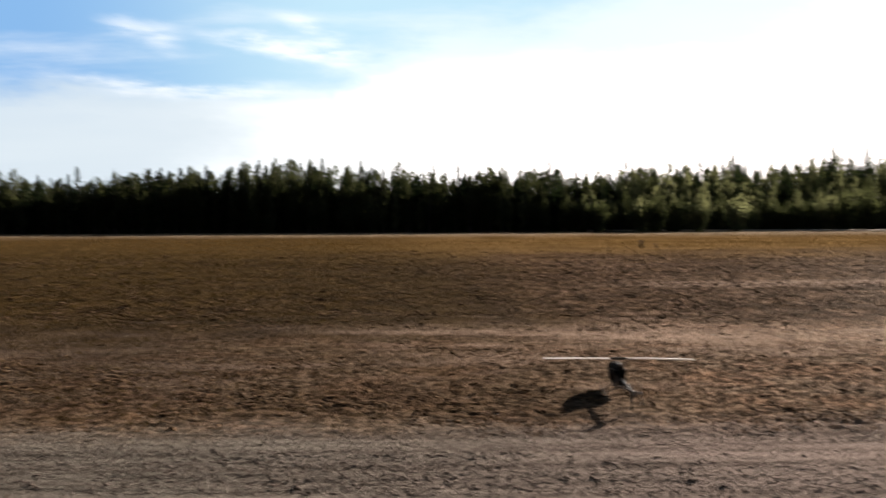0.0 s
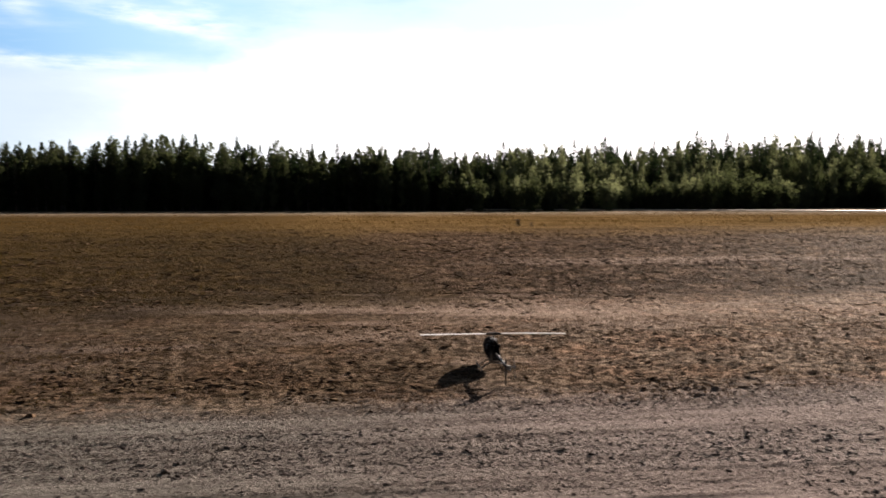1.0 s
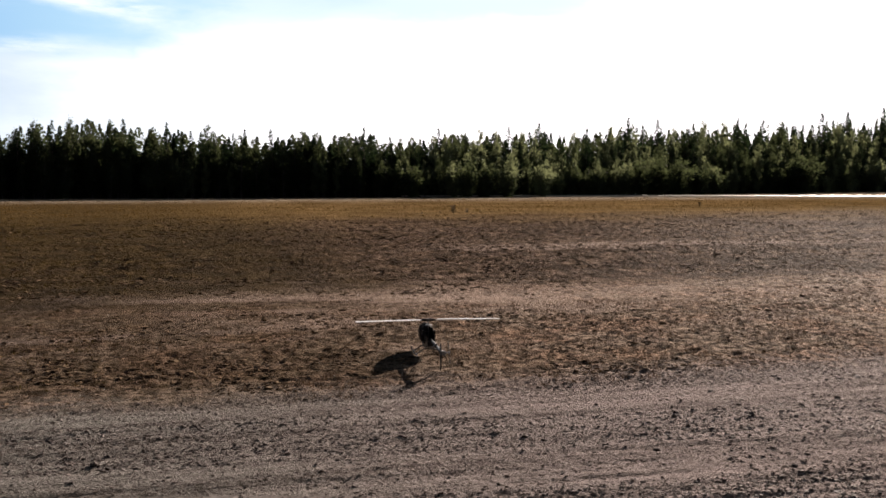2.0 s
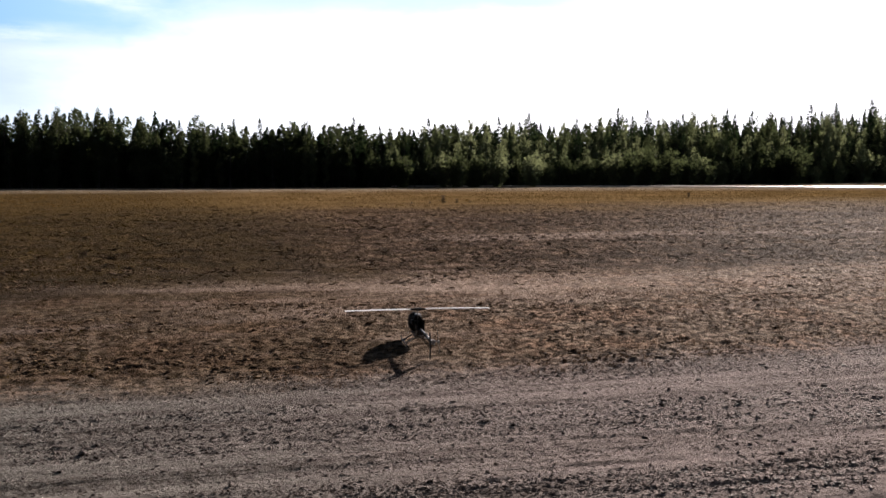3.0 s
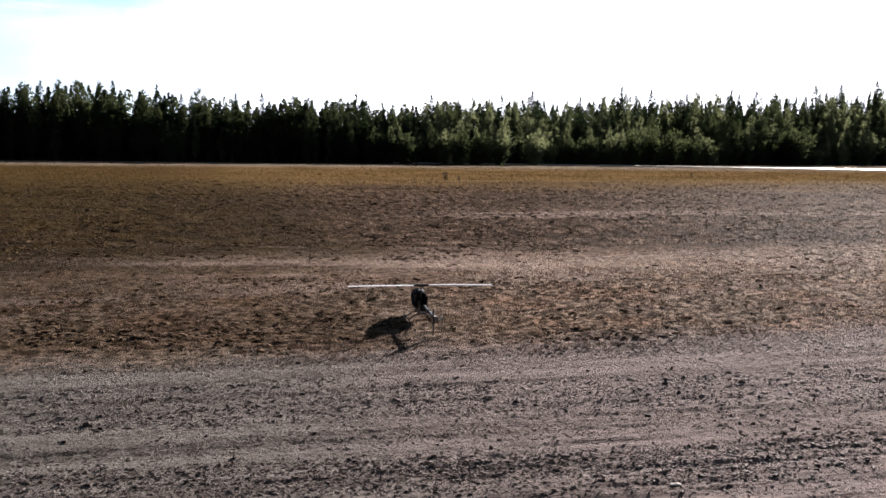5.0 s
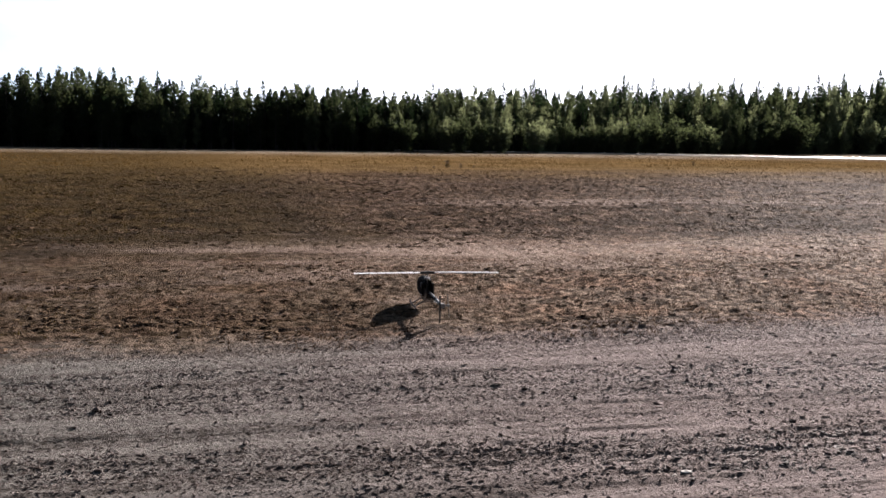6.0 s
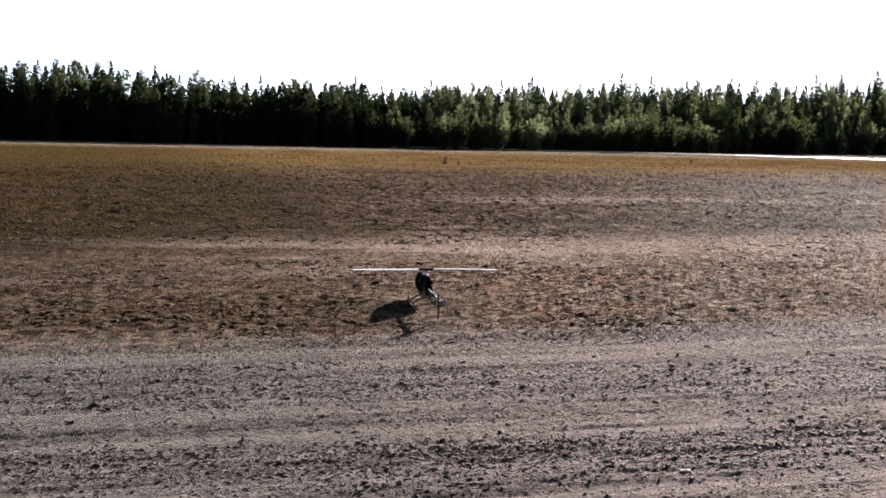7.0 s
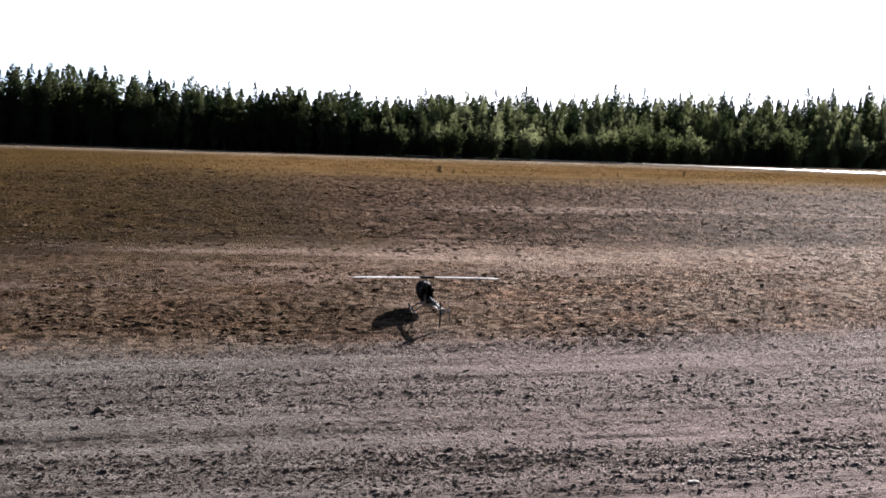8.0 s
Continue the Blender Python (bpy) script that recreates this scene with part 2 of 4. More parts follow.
    combed = n.noise(at, 1.0, 4.0, 0.65, (5.0, 42.0, 1.0))
    c = n.mix(n.math("MULTIPLY", n.smooth(combed, 0.52, 0.68), n.math("SUBTRACT", 0.4, n.math("MULTIPLY", n.smooth(y, 5.5, 7.0), 0.25))), c, n.mix(1.0, c, (0.42, 0.41, 0.42), "MULTIPLY"))
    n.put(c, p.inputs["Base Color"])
    p.inputs["Roughness"].default_value = 0.88
    n.put(n.math("MULTIPLY", n.math("SUBTRACT", 1.0, n.smooth(far, 5.0, 50.0)), 0.004), p.inputs["Specular IOR Level"])
    near = n.math("ADD", n.math("MULTIPLY", fine, 0.45), n.math("ADD", n.math("MULTIPLY", grit, 0.36), n.math("MULTIPLY", combed, 0.34)))
    coarse = n.math("MULTIPLY", n.noise(at, 3.2, 5.0, 0.6, (0.42, 1.0, 1.0)), n.smooth(y, 9.0, 18.0))
    # the print of a ribbed tyre along the border of the gravel
    rib = n.math("SINE", n.math("MULTIPLY", n.math("ADD", n.math("MULTIPLY", x, 0.9), n.math("MULTIPLY_ADD", mid, 0.08, y)), 2 * math.pi / 0.055))
    print_mask = n.math("MULTIPLY", n.band(n.math("MULTIPLY_ADD", n.math("SUBTRACT", mid, 0.5), 0.2, y), 5.22, 5.32, 5.62, 5.74), n.band(x, 1.3, 1.8, 4.2, 5.2))
    near = n.math("ADD", near, n.math("MULTIPLY", n.math("MULTIPLY", rib, n.math("MULTIPLY", print_mask, n.smooth(fine, 0.38, 0.60))), 0.13))
    bump(n, p, n.math("ADD", near, n.math("MULTIPLY", coarse, 1.3)), 1.0, 0.09)
    return m


def island_material(name, dark, light, tint, rough=0.85, gloss=0.06):
    m, n, p = material(name)
    r = n.add("NewGeometry").outputs["Random Per Island"]
    at = n.add("TexCoord").outputs["Object"]
    c = n.mix(n.smooth(r, 0.0, 0.7), dark, light)
    c = n.mix(n.smooth(r, 0.75, 1.0), c, tint)
    g = n.noise(at, 90.0, 3.0)
    c = n.mix(n.math("MULTIPLY", g, 0.5), c, n.mix(1.0, c, (0.55, 0.53, 0.5), "MULTIPLY"))
    n.put(c, p.inputs["Base Color"])
    p.inputs["Roughness"].default_value = rough
    p.inputs["Specular IOR Level"].default_value = gloss
    return m


def clod_material():
    m, n, p = material("dry_clod")
    r = n.add("ObjectInfo").outputs["Random"]
    at = n.add("TexCoord").outputs["Object"]
    c = n.mix(r, (0.060, 0.044, 0.035), (0.170, 0.130, 0.104))
    g = n.noise(at, 45.0, 4.0, 0.65)
    n.put(n.mix(g, c, n.mix(1.0, c, (0.5, 0.5, 0.5), "MULTIPLY")), p.inputs["Base Color"])
    p.inputs["Roughness"].default_value = 0.9
    bump(n, p, g, 0.6, 0.01)
    return m


def leaf_material(name, dark, light, glow, through_share):
    m = bpy.data.materials.new(name)
    m.use_nodes = True
    m.node_tree.nodes.clear()
    n = Nodes(m.node_tree)
    r = n.add("ObjectInfo").outputs["Random"]
    i = n.add("NewGeometry").outputs["Random Per Island"]
    c = n.mix(n.math("MULTIPLY_ADD", i, 0.6, n.math("MULTIPLY", r, 0.4)), dark, light)
    d = n.add("BsdfDiffuse")
    t = n.add("BsdfTranslucent")
    n.put(c, d.inputs[0])
    n.put(n.mix(1.0, c, glow, "MULTIPLY"), t.inputs[0])
    s = n.add("MixShader")
    s.inputs[0].default_value = through_share
    n.put(d.outputs[0], s.inputs[1])
    n.put(t.outputs[0], s.inputs[2])
    g = n.add("BsdfGlossy")
    g.inputs["Roughness"].default_value = 0.5
    s2 = n.add("MixShader")
    s2.inputs[0].default_value = 0.006
    n.put(s.outputs[0], s2.inputs[1])
    n.put(g.outputs[0], s2.inputs[2])
    o = n.add("OutputMaterial")
    n.put(s2.outputs[0], o.inputs[0])
    return m


def bark_material(name, dark, light):
    m, n, p = material(name)
    at = n.add("TexCoord").outputs["Object"]
    n.put(n.mix(n.smooth(n.noise(at, 3.0, 5.0, 0.6, (1.0, 1.0, 2.5)), 0.4, 0.62), dark, light), p.inputs["Base Color"])
    p.inputs["Roughness"].default_value = 0.9
    return m


def sand_material():
    m, n, p = material("pale_sand")
    at = n.add("TexCoord").outputs["Object"]
    c = n.mix(n.noise(at, 0.8, 5.0, 0.6, (0.3, 1.0, 1.0)), (0.42, 0.36, 0.29), (0.62, 0.55, 0.46))
    n.put(c, p.inputs["Base Color"])
    p.inputs["Roughness"].default_value = 0.5
    bump(n, p, n.noise(at, 12.0, 4.0), 0.3, 0.02)
    return m


SOIL = soil_material()
SAND = sand_material()
GRAVEL = island_material("gravel_stone", (0.060, 0.049, 0.045), (0.165, 0.136, 0.125), (0.250, 0.215, 0.198), 0.68, 0.045)
TUSSOCK = island_material("matted_tussock", (0.055, 0.036, 0.022), (0.158, 0.106, 0.070), (0.185, 0.130, 0.082), 0.88, 0.015)
CLOD = clod_material()
CRUMB = island_material("dark_soil_crumb", (0.050, 0.039, 0.034), (0.125, 0.100, 0.088), (0.145, 0.119, 0.104), 0.9, 0.01)
MATTED = island_material("dark_matted_grass", (0.040, 0.027, 0.017), (0.115, 0.078, 0.050), (0.150, 0.104, 0.064), 0.9, 0.01)
STRAW = leaf_material("dry_straw", (0.066, 0.040, 0.027), (0.210, 0.147, 0.104), (1.0, 0.97, 0.85), 0.16)
TUFT = leaf_material("brown_stubble", (0.046, 0.029, 0.018), (0.135, 0.088, 0.054), (1.1, 1.05, 0.85), 0.12)
OCHRE = leaf_material("yellowed_grass", (0.074, 0.044, 0.016), (0.160, 0.101, 0.041), (1.2, 1.15, 0.9), 0.3)
OLIVE = leaf_material("fading_green_grass", (0.028, 0.020, 0.007), (0.074, 0.048, 0.016), (1.2, 1.2, 0.9), 0.45)
SPRUCE = leaf_material("spruce_needles", (0.008, 0.013, 0.008), (0.020, 0.030, 0.018), (1.3, 1.45, 1.0), 0.35)
BIRCH = leaf_material("birch_leaves", (0.023, 0.029, 0.017), (0.049, 0.059, 0.032), (1.35, 1.38, 1.05), 0.55)
# pale leaves, lightened further to hold the sun's veiling glare in their colour
HAZED_WILLOW = leaf_material("hazed_willow_leaves", (0.070, 0.080, 0.050), (0.116, 0.129, 0.080), (1.5, 1.52, 1.2), 0.6)
SPRUCE_BARK = bark_material("spruce_bark", (0.045, 0.034, 0.026), (0.105, 0.082, 0.064))
BIRCH_BARK = bark_material("birch_bark", (0.030, 0.027, 0.024), (0.095, 0.086, 0.078))
CARBON = paint("black_carbon", (0.016, 0.016, 0.018), 0.45, 0.0, 0.3, 0.2)
RUBBER = paint("black_plastic", (0.022, 0.021, 0.021), 0.6)
WHITE = paint("white_plastic", (0.62, 0.61, 0.60), 0.4)
GREY = paint("grey_skid_plastic", (0.15, 0.148, 0.148), 0.4)
BLADE = paint("white_blade", (0.82, 0.80, 0.79), 0.3, 0.0, 0.05, 0.3)
SILVER = paint("brushed_aluminium", (0.62, 0.62, 0.63), 0.34, 1.0)
DULL = paint("dull_grey_metal", (0.20, 0.20, 0.205), 0.5, 0.6)
SHELL = paint("grey_canopy_paint", (0.020, 0.016, 0.016), 0.75, 0.0, 0.1, 0.0)
SHELL.node_tree.nodes["Principled BSDF"].inputs["Specular IOR Level"].default_value = 0.06
PALE = paint("pale_stone", (0.52, 0.49, 0.45), 0.8)


# ---- mesh helpers ----
def mesh_of(name, verts, faces, mat, smooth=False):
    """A mesh from numpy arrays: faces all have the same number of corners."""
    me = bpy.data.meshes.new(name)
    k = faces.shape[1]
    me.vertices.add(len(verts))
    me.vertices.foreach_set("co", np.ascontiguousarray(verts, dtype=np.float32).ravel())
    me.loops.add(faces.size)
    me.loops.foreach_set("vertex_index", np.ascontiguousarray(faces, dtype=np.int32).ravel())
    me.polygons.add(len(faces))
    me.polygons.foreach_set("loop_start", np.arange(0, faces.size, k, dtype=np.int32))
    me.polygons.foreach_set("loop_total", np.full(len(faces), k, dtype=np.int32))
    me.polygons.foreach_set("use_smooth", np.full(len(faces), smooth, dtype=bool))
    me.materials.append(mat)
    me.update(calc_edges=True)
    me.validate()
    return me


def part(name, bm, mat, parent, label="", smooth=True):
    me = bpy.data.meshes.new(name)
    bmesh.ops.recalc_face_normals(bm, faces=bm.faces)
    bm.to_mesh(me)
    bm.free()
    me.materials.append(mat)
    if smooth:
        for f in me.polygons:
            f.use_smooth = True
        me.set_sharp_from_angle(angle=radians(40))
    ob = new(name, me)
    ob.parent = parent
    return tagged(ob, label)


def tube(points, radii, sides=8, cap=True):
    """A bent, tapered tube through the points."""
    bm = bmesh.new()
    pts = [Vector(p) for p in points]
    rings = []
    for i, p in enumerate(pts):
        d = (pts[min(i + 1, len(pts) - 1)] - pts[max(i - 1, 0)]).normalized()
        q = d.to_track_quat("Z", "Y")
        r = radii[i] if isinstance(radii, (list, tuple)) else radii
        rings.append([bm.verts.new(p + q @ Vector((r * math.cos(2 * math.pi * k / sides), r * math.sin(2 * math.pi * k / sides), 0))) for k in range(sides)])
    for a, b in zip(rings, rings[1:]):
        for k in range(sides):
            bm.faces.new((a[k], a[(k + 1) % sides], b[(k + 1) % sides], b[k]))
    if cap:
        bm.faces.new(rings[0][::-1])
        bm.faces.new(rings[-1])
    return bm


def slab(outline, thick, m=None, bevel=0.0):
    """A plate: the outline in x and y, its thickness along z, then moved by m."""
    bm = bmesh.new()
    low = [bm.verts.new((x, y, -thick / 2)) for x, y in outline]
    high = [bm.verts.new((x, y, thick / 2)) for x, y in outline]
    bm.faces.new(low[::-1])
    bm.faces.new(high)
    for i in range(len(outline)):
        j = (i + 1) % len(outline)
        bm.faces.new((low[i], low[j], high[j], high[i]))
    if bevel:
        bmesh.ops.bevel(bm, geom=bm.edges[:], offset=bevel, segments=2, affect="EDGES")
    if m is not None:
        bm.transform(m)
    return bm


def block(x0, y0, z0, x1, y1, z1, bevel=0.002):
    return slab([(x0, y0), (x1, y0), (x1, y1), (x0, y1)], z1 - z0, pose(0, 0, (z0 + z1) / 2), bevel)


# ---- relief of the field ----
LATTICE = np.random.RandomState(7).rand(256, 256)


def lump(x, y, sx, sy=None, shift=0):
    """Smooth lattice noise between 0 and 1 with lumps of the given size in metres."""
    u, v = x / sx + shift * 17.3 + 1000.0, y / (sy or sx) + shift * 9.1 + 1000.0
    u, v = u + 0.34 * np.sin(v * 1.7 + shift) + 0.3 * np.sin(v * 0.61 + 2.0 * shift), v + 0.34 * np.sin(u * 1.3 + 2.7 * shift) + 0.3 * np.sin(u * 0.53 + shift)
    i, j = np.floor(u).astype(int), np.floor(v).astype(int)
    f, g = u - i, v - j
    f, g = f * f * (3 - 2 * f), g * g * (3 - 2 * g)
    a, b = i % 256, j % 256
    c, d = (a + 1) % 256, (b + 1) % 256
    return (LATTICE[a, b] * (1 - f) + LATTICE[c, b] * f) * (1 - g) + (LATTICE[a, d] * (1 - f) + LATTICE[c, d] * f) * g


def step(v, lo, hi):
    t = np.clip((v - lo) / (hi - lo), 0, 1)
    return t * t * (3 - 2 * t)


def relief(x, y):
    """Height of the field: gravel with wheel tracks, then tussocks, a bare strip and rough stubble."""
    x, y = np.asarray(x, float), np.asarray(y, float)
    row = y + (lump(x, y, 0.9, shift=1) - 0.5) * 0.8
    gravel = 1 - step(row, 5.9, 6.5)
    bare = step(row, 8.8, 9.6) * (1 - step(row, 11.3, 12.4)) * step(lump(x, y, 3.5, 1.4, shift=2), 0.3, 0.5)
    slant = y + 0.06 * x
    tracks = (lump(x, slant, 6.0, 0.22, 3) - 0.5) * 0.016 + (lump(x, slant, 2.4, 0.060, 4) - 0.5) * 0.011 + (lump(x, slant, 0.40, 0.030, 17) - 0.5) * 0.007
    small = (lump(x, y, 0.12, 0.07, 5) - 0.5) * 0.004 + (lump(x, y, 0.050, 0.036, 6) - 0.5) * 0.007
    torn = step(slant, 3.5, 3.65) * (1 - step(slant, 3.95, 4.15)) * step(lump(x, y, 1.1, 0.5, shift=15), 0.3, 0.6)
    rough = torn * (0.1 + 0.9 * step(x, 0.2, 1.2)) * ((lump(x, y, 0.16, 0.04, 16) - 0.5) * 0.008 + (lump(x, y, 0.05, 0.030, 18) - 0.5) * 0.007)
    tuft = step(lump(x, y, 0.13, 0.10, 7), 0.35, 0.85) * lump(x, y, 0.7, 0.5, 8)
    turf = (tuft - 0.2) * 0.013 + (lump(x, y, 0.13, 0.06, 9) - 0.5) * 0.016 + (lump(x, y, 0.06, 0.035, shift=19) - 0.5) * 0.020
    stubble = (lump(x, y, 1.3, 0.7, 10) - 0.5) * 0.022 + (step(lump(x, y, 0.30, 0.16, 11), 0.4, 0.85) - 0.3) * 0.022 + (lump(x, y, 0.16, 0.13, 20) - 0.5) * 0.046
    away = step(y, 11, 16)
    stubble = stubble * (1 - step(y, 22, 38))
    z = gravel * (tracks + small + rough) + (1 - gravel) * (1 - 0.75 * bare) * (turf * (1 - away) + stubble * away)
    z = z + (lump(x, y, 5.0, shift=12) - 0.5) * 0.03 * step(y, 7.5, 10)
    z = z * step(y, 1.2, 2.2)
    calm = np.exp(-(((x - 1.55) / 0.5) ** 2 + ((y - 6.95) / 0.7) ** 2))
    fade = 1 - step(np.abs(x), 60, 120) * 0.8
    return (z * (1 - 0.8 * calm)) * fade


# ---- ground ----
def graded(lo, hi, pace, limits):
    """Grid lines that are fine from lo to hi and widen towards the limits."""
    out = [lo]
    while out[-1] < hi:
        out.append(out[-1] + pace(out[-1]))
    d = out[-1] - out[-2]
    while out[-1] < limits[1]:
        d *= 1.16
        out.append(out[-1] + d)
    d = out[1] - out[0]
    while out[0] > limits[0]:
        d *= 1.16
        out.insert(0, out[0] - d)
    return np.array(out)


def build_ground():
    gx = graded(-18.0, 32.0, lambda v: 0.025 + 0.020 * max(0.0, -2.5 - v, v - 6.0), (-2400, 2400))
    gy = graded(2.2, 40.0, lambda v: 0.012 * max(1.0, v / 3.0) ** 1.27, (-2400, 2400))
    X, Y = np.meshgrid(gx, gy)
    Z = relief(X, Y)
    v = np.stack([X, Y, Z], -1).reshape(-1, 3)
    a = (np.arange(len(gy) - 1)[:, None] * len(gx) + np.arange(len(gx) - 1)).ravel()
    f = np.stack([a, a + 1, a + 1 + len(gx), a + len(gx)], -1)
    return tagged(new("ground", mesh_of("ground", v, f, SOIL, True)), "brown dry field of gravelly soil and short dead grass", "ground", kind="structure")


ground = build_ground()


def build_road():
    """A pale sand road along the foot of the wood, nearly flush with the field."""
    mid = [(20, 94.5), (32, 92.5), (44, 90), (58, 84), (74, 78.5), (95, 72), (125, 66), (170, 60)]
    half = [0.3, 0.6, 1.2, 2.2, 3.2, 3.8, 4.0, 4.0]
    v, f = [], []
    for (x, y), h in zip(mid, half):
        for k, dz in ((-1.0, -0.05), (-0.9, 0.10), (0, 0.14), (0.9, 0.10), (1.0, -0.05)):
            v.append((x, y + k * h, dz))
    for i in range(len(mid) - 1):
        for j in range(4):
            f.append((5 * i + j, 5 * i + 5 + j, 5 * i + 6 + j, 5 * i + 1 + j))
    return tagged(new("road", mesh_of("road", np.array(v), np.array(f), SAND, True)), "pale sunlit sand road along the wood", "road", kind="structure")


build_road()

# ---- trees ----
def cards(c, u, w):
    """Leaf clumps: a diamond round every centre c with half axes u and w."""
    v = np.stack([c - u, c + w, c + u, c - w], 1).reshape(-1, 3)
    return v, np.arange(len(v)).reshape(-1, 4)


def unit(v):
    return v / np.maximum(np.linalg.norm(v, axis=-1, keepdims=True), 1e-6)


def branches(bits):
    """Trunk and limbs: tapered tubes in one bmesh."""
    bm = bmesh.new()
    for pts, radii, sides in bits:
        one = tube(pts, radii, sides)
        me = bpy.data.meshes.new("limb")
        one.to_mesh(me)
        one.free()
        bm.from_mesh(me)
        bpy.data.meshes.remove(me)
    return bm


def tree_thing(name, label, trunk_bm, bark, c, u, w, leaves):
    root = tagged(new(name), label, "tree" if name != "bush" else "bush", "edge of the wood")
    part("trunk", trunk_bm, bark, root)
    v, f = cards(c, u, w)
    crown = new("crown", mesh_of("crown", v, f, leaves))
    crown.parent = root
    return root


def make_spruce(seed, wide):
    """A spruce 8 m tall with drooping whorls and a bare tip."""
    rng = np.random.RandomState(seed)
    H = 8.0
    bits = [([(0, 0, 0), (0.03, 0.02, H * 0.5), (0, 0, H)], [0.11, 0.06, 0.008], 7)]
    c, u, w = [], [], []
    z = 0.5
    while z < H - 0.15:
        share = z / H
        reach = wide * (1 - share) ** 0.85 * rng.uniform(0.55, 1.2) * (0.8 + 0.2 * math.sin(z * 5.1 + seed)) + 0.09
        count = 9 if share < 0.7 else 6
        for k in range(count):
            a = rng.uniform(0, 2 * math.pi)
            out = np.array([math.cos(a), math.sin(a), 0])
            r = reach * rng.uniform(0.45, 1.3)
            droop = 0.42 * (1 - share) - 0.30 * share
            if k < 3 and share < 0.85:
                bits.append(([(0, 0, z), tuple(out * r * 0.9 + np.array([0, 0, z - droop * r * 0.8]))], [0.022, 0.006], 3))
            m = max(3, int(r * 9))
            s = np.sqrt(rng.uniform(0.03, 1, m))
            side = np.array([-out[1], out[0], 0])
            p = out * (s * r)[:, None] + side * (rng.normal(0, 0.13, m) * (r * 0.5 + 0.1))[:, None]
            p[:, 2] += z - droop * r * s ** 1.3 + rng.normal(0, 0.05, m)
            size = rng.uniform(0.15, 0.27, m) * (1 - 0.62 * share)
            d = unit(out + side * rng.normal(0, 0.5, m)[:, None] + np.array([0, 0, 1]) * rng.normal(-0.35 + share * 0.9, 0.3, m)[:, None])
            n = unit(np.cross(d, rng.normal(0, 1, (m, 3))))
            c.append(p), u.append(d * size[:, None]), w.append(n * (size * 0.5)[:, None])
        z += rng.uniform(0.13, 0.24) * (1.15 - 0.4 * share)
    m = 14
    p = np.stack([rng.normal(0, 0.02, m), rng.normal(0, 0.02, m), np.linspace(H - 0.5, H, m)], -1)
    d = unit(rng.normal(0, 0.5, (m, 3)) + np.array([0, 0, 0.9]))
    c.append(p), u.append(d * 0.13), w.append(unit(np.cross(d, rng.normal(0, 1, (m, 3)))) * 0.065)
    return tree_thing("spruce_tree", "dark green spruce tree with a pointed tip in the wood edge", branches(bits), SPRUCE_BARK,
                      np.concatenate(c), np.concatenate(u), np.concatenate(w), SPRUCE)


def make_birch(seed, wide, leaves, label):
    """A young broadleaf tree 8 m tall: a slim stem, rising limbs and loose hanging foliage."""
    rng = np.random.RandomState(seed)
    H = 8.0
    lean = rng.normal(0, 0.12, 2)
    stem = [(lean[0] * s * s * 2, lean[1] * s * s * 2, H * 0.97 * s) for s in (0, 0.25, 0.5, 0.75, 1.0)]
    bits = [(stem, [0.10, 0.08, 0.055, 0.03, 0.008], 7)]
    c, u, w = [], [], []
    for k in range(34):
        s = 0.12 + 0.86 * (k + rng.uniform(0, 1)) / 34
        a = rng.uniform(0, 2 * math.pi)
        grow = wide * ((s / 0.35) ** 0.5 if s < 0.35 else ((1.0 - s) / 0.65) ** 0.8) * rng.uniform(0.45, 1.25) + 0.09
        base = np.array([lean[0] * s * s * 2, lean[1] * s * s * 2, H * 0.97 * s])
        out = np.array([math.cos(a), math.sin(a), 0])
        tip = base + out * grow + np.array([0, 0, grow * rng.uniform(0.25, 0.9)])
        tip[2] = min(tip[2], H * 1.02)
        if k % 2 == 0:
            bits.append(([tuple(base), tuple((base + tip) / 2 + np.array([0, 0, -0.05])), tuple(tip)], [0.026, 0.016, 0.005], 3))
        m = int(26 + 62 * grow)
        t = rng.uniform(0.2, 1.05, m) ** 0.8
        p = base + (tip - base) * t[:, None] + rng.normal(0, 1, (m, 3)) * np.array([0.20, 0.20, 0.24]) * (0.45 + 0.5 * grow)
        p[:, 2] -= rng.exponential(0.13, m)
        p[:, 2] = np.clip(p[:, 2], 0.15, H * 1.04)
        size = rng.uniform(0.08, 0.16, m) * (1.0 - 0.30 * s)
        d = unit(rng.normal(0, 1, (m, 3)) * np.array([0.8, 0.8, 0.9]) + np.array([0, 0, -0.45]))
        n = unit(np.cross(d, rng.normal(0, 1, (m, 3))))
        c.append(p), u.append(d * size[:, None]), w.append(n * (size * 0.62)[:, None])
    return tree_thing("birch_tree", label, branches(bits), BIRCH_BARK, np.concatenate(c), np.concatenate(u), np.concatenate(w), leaves)


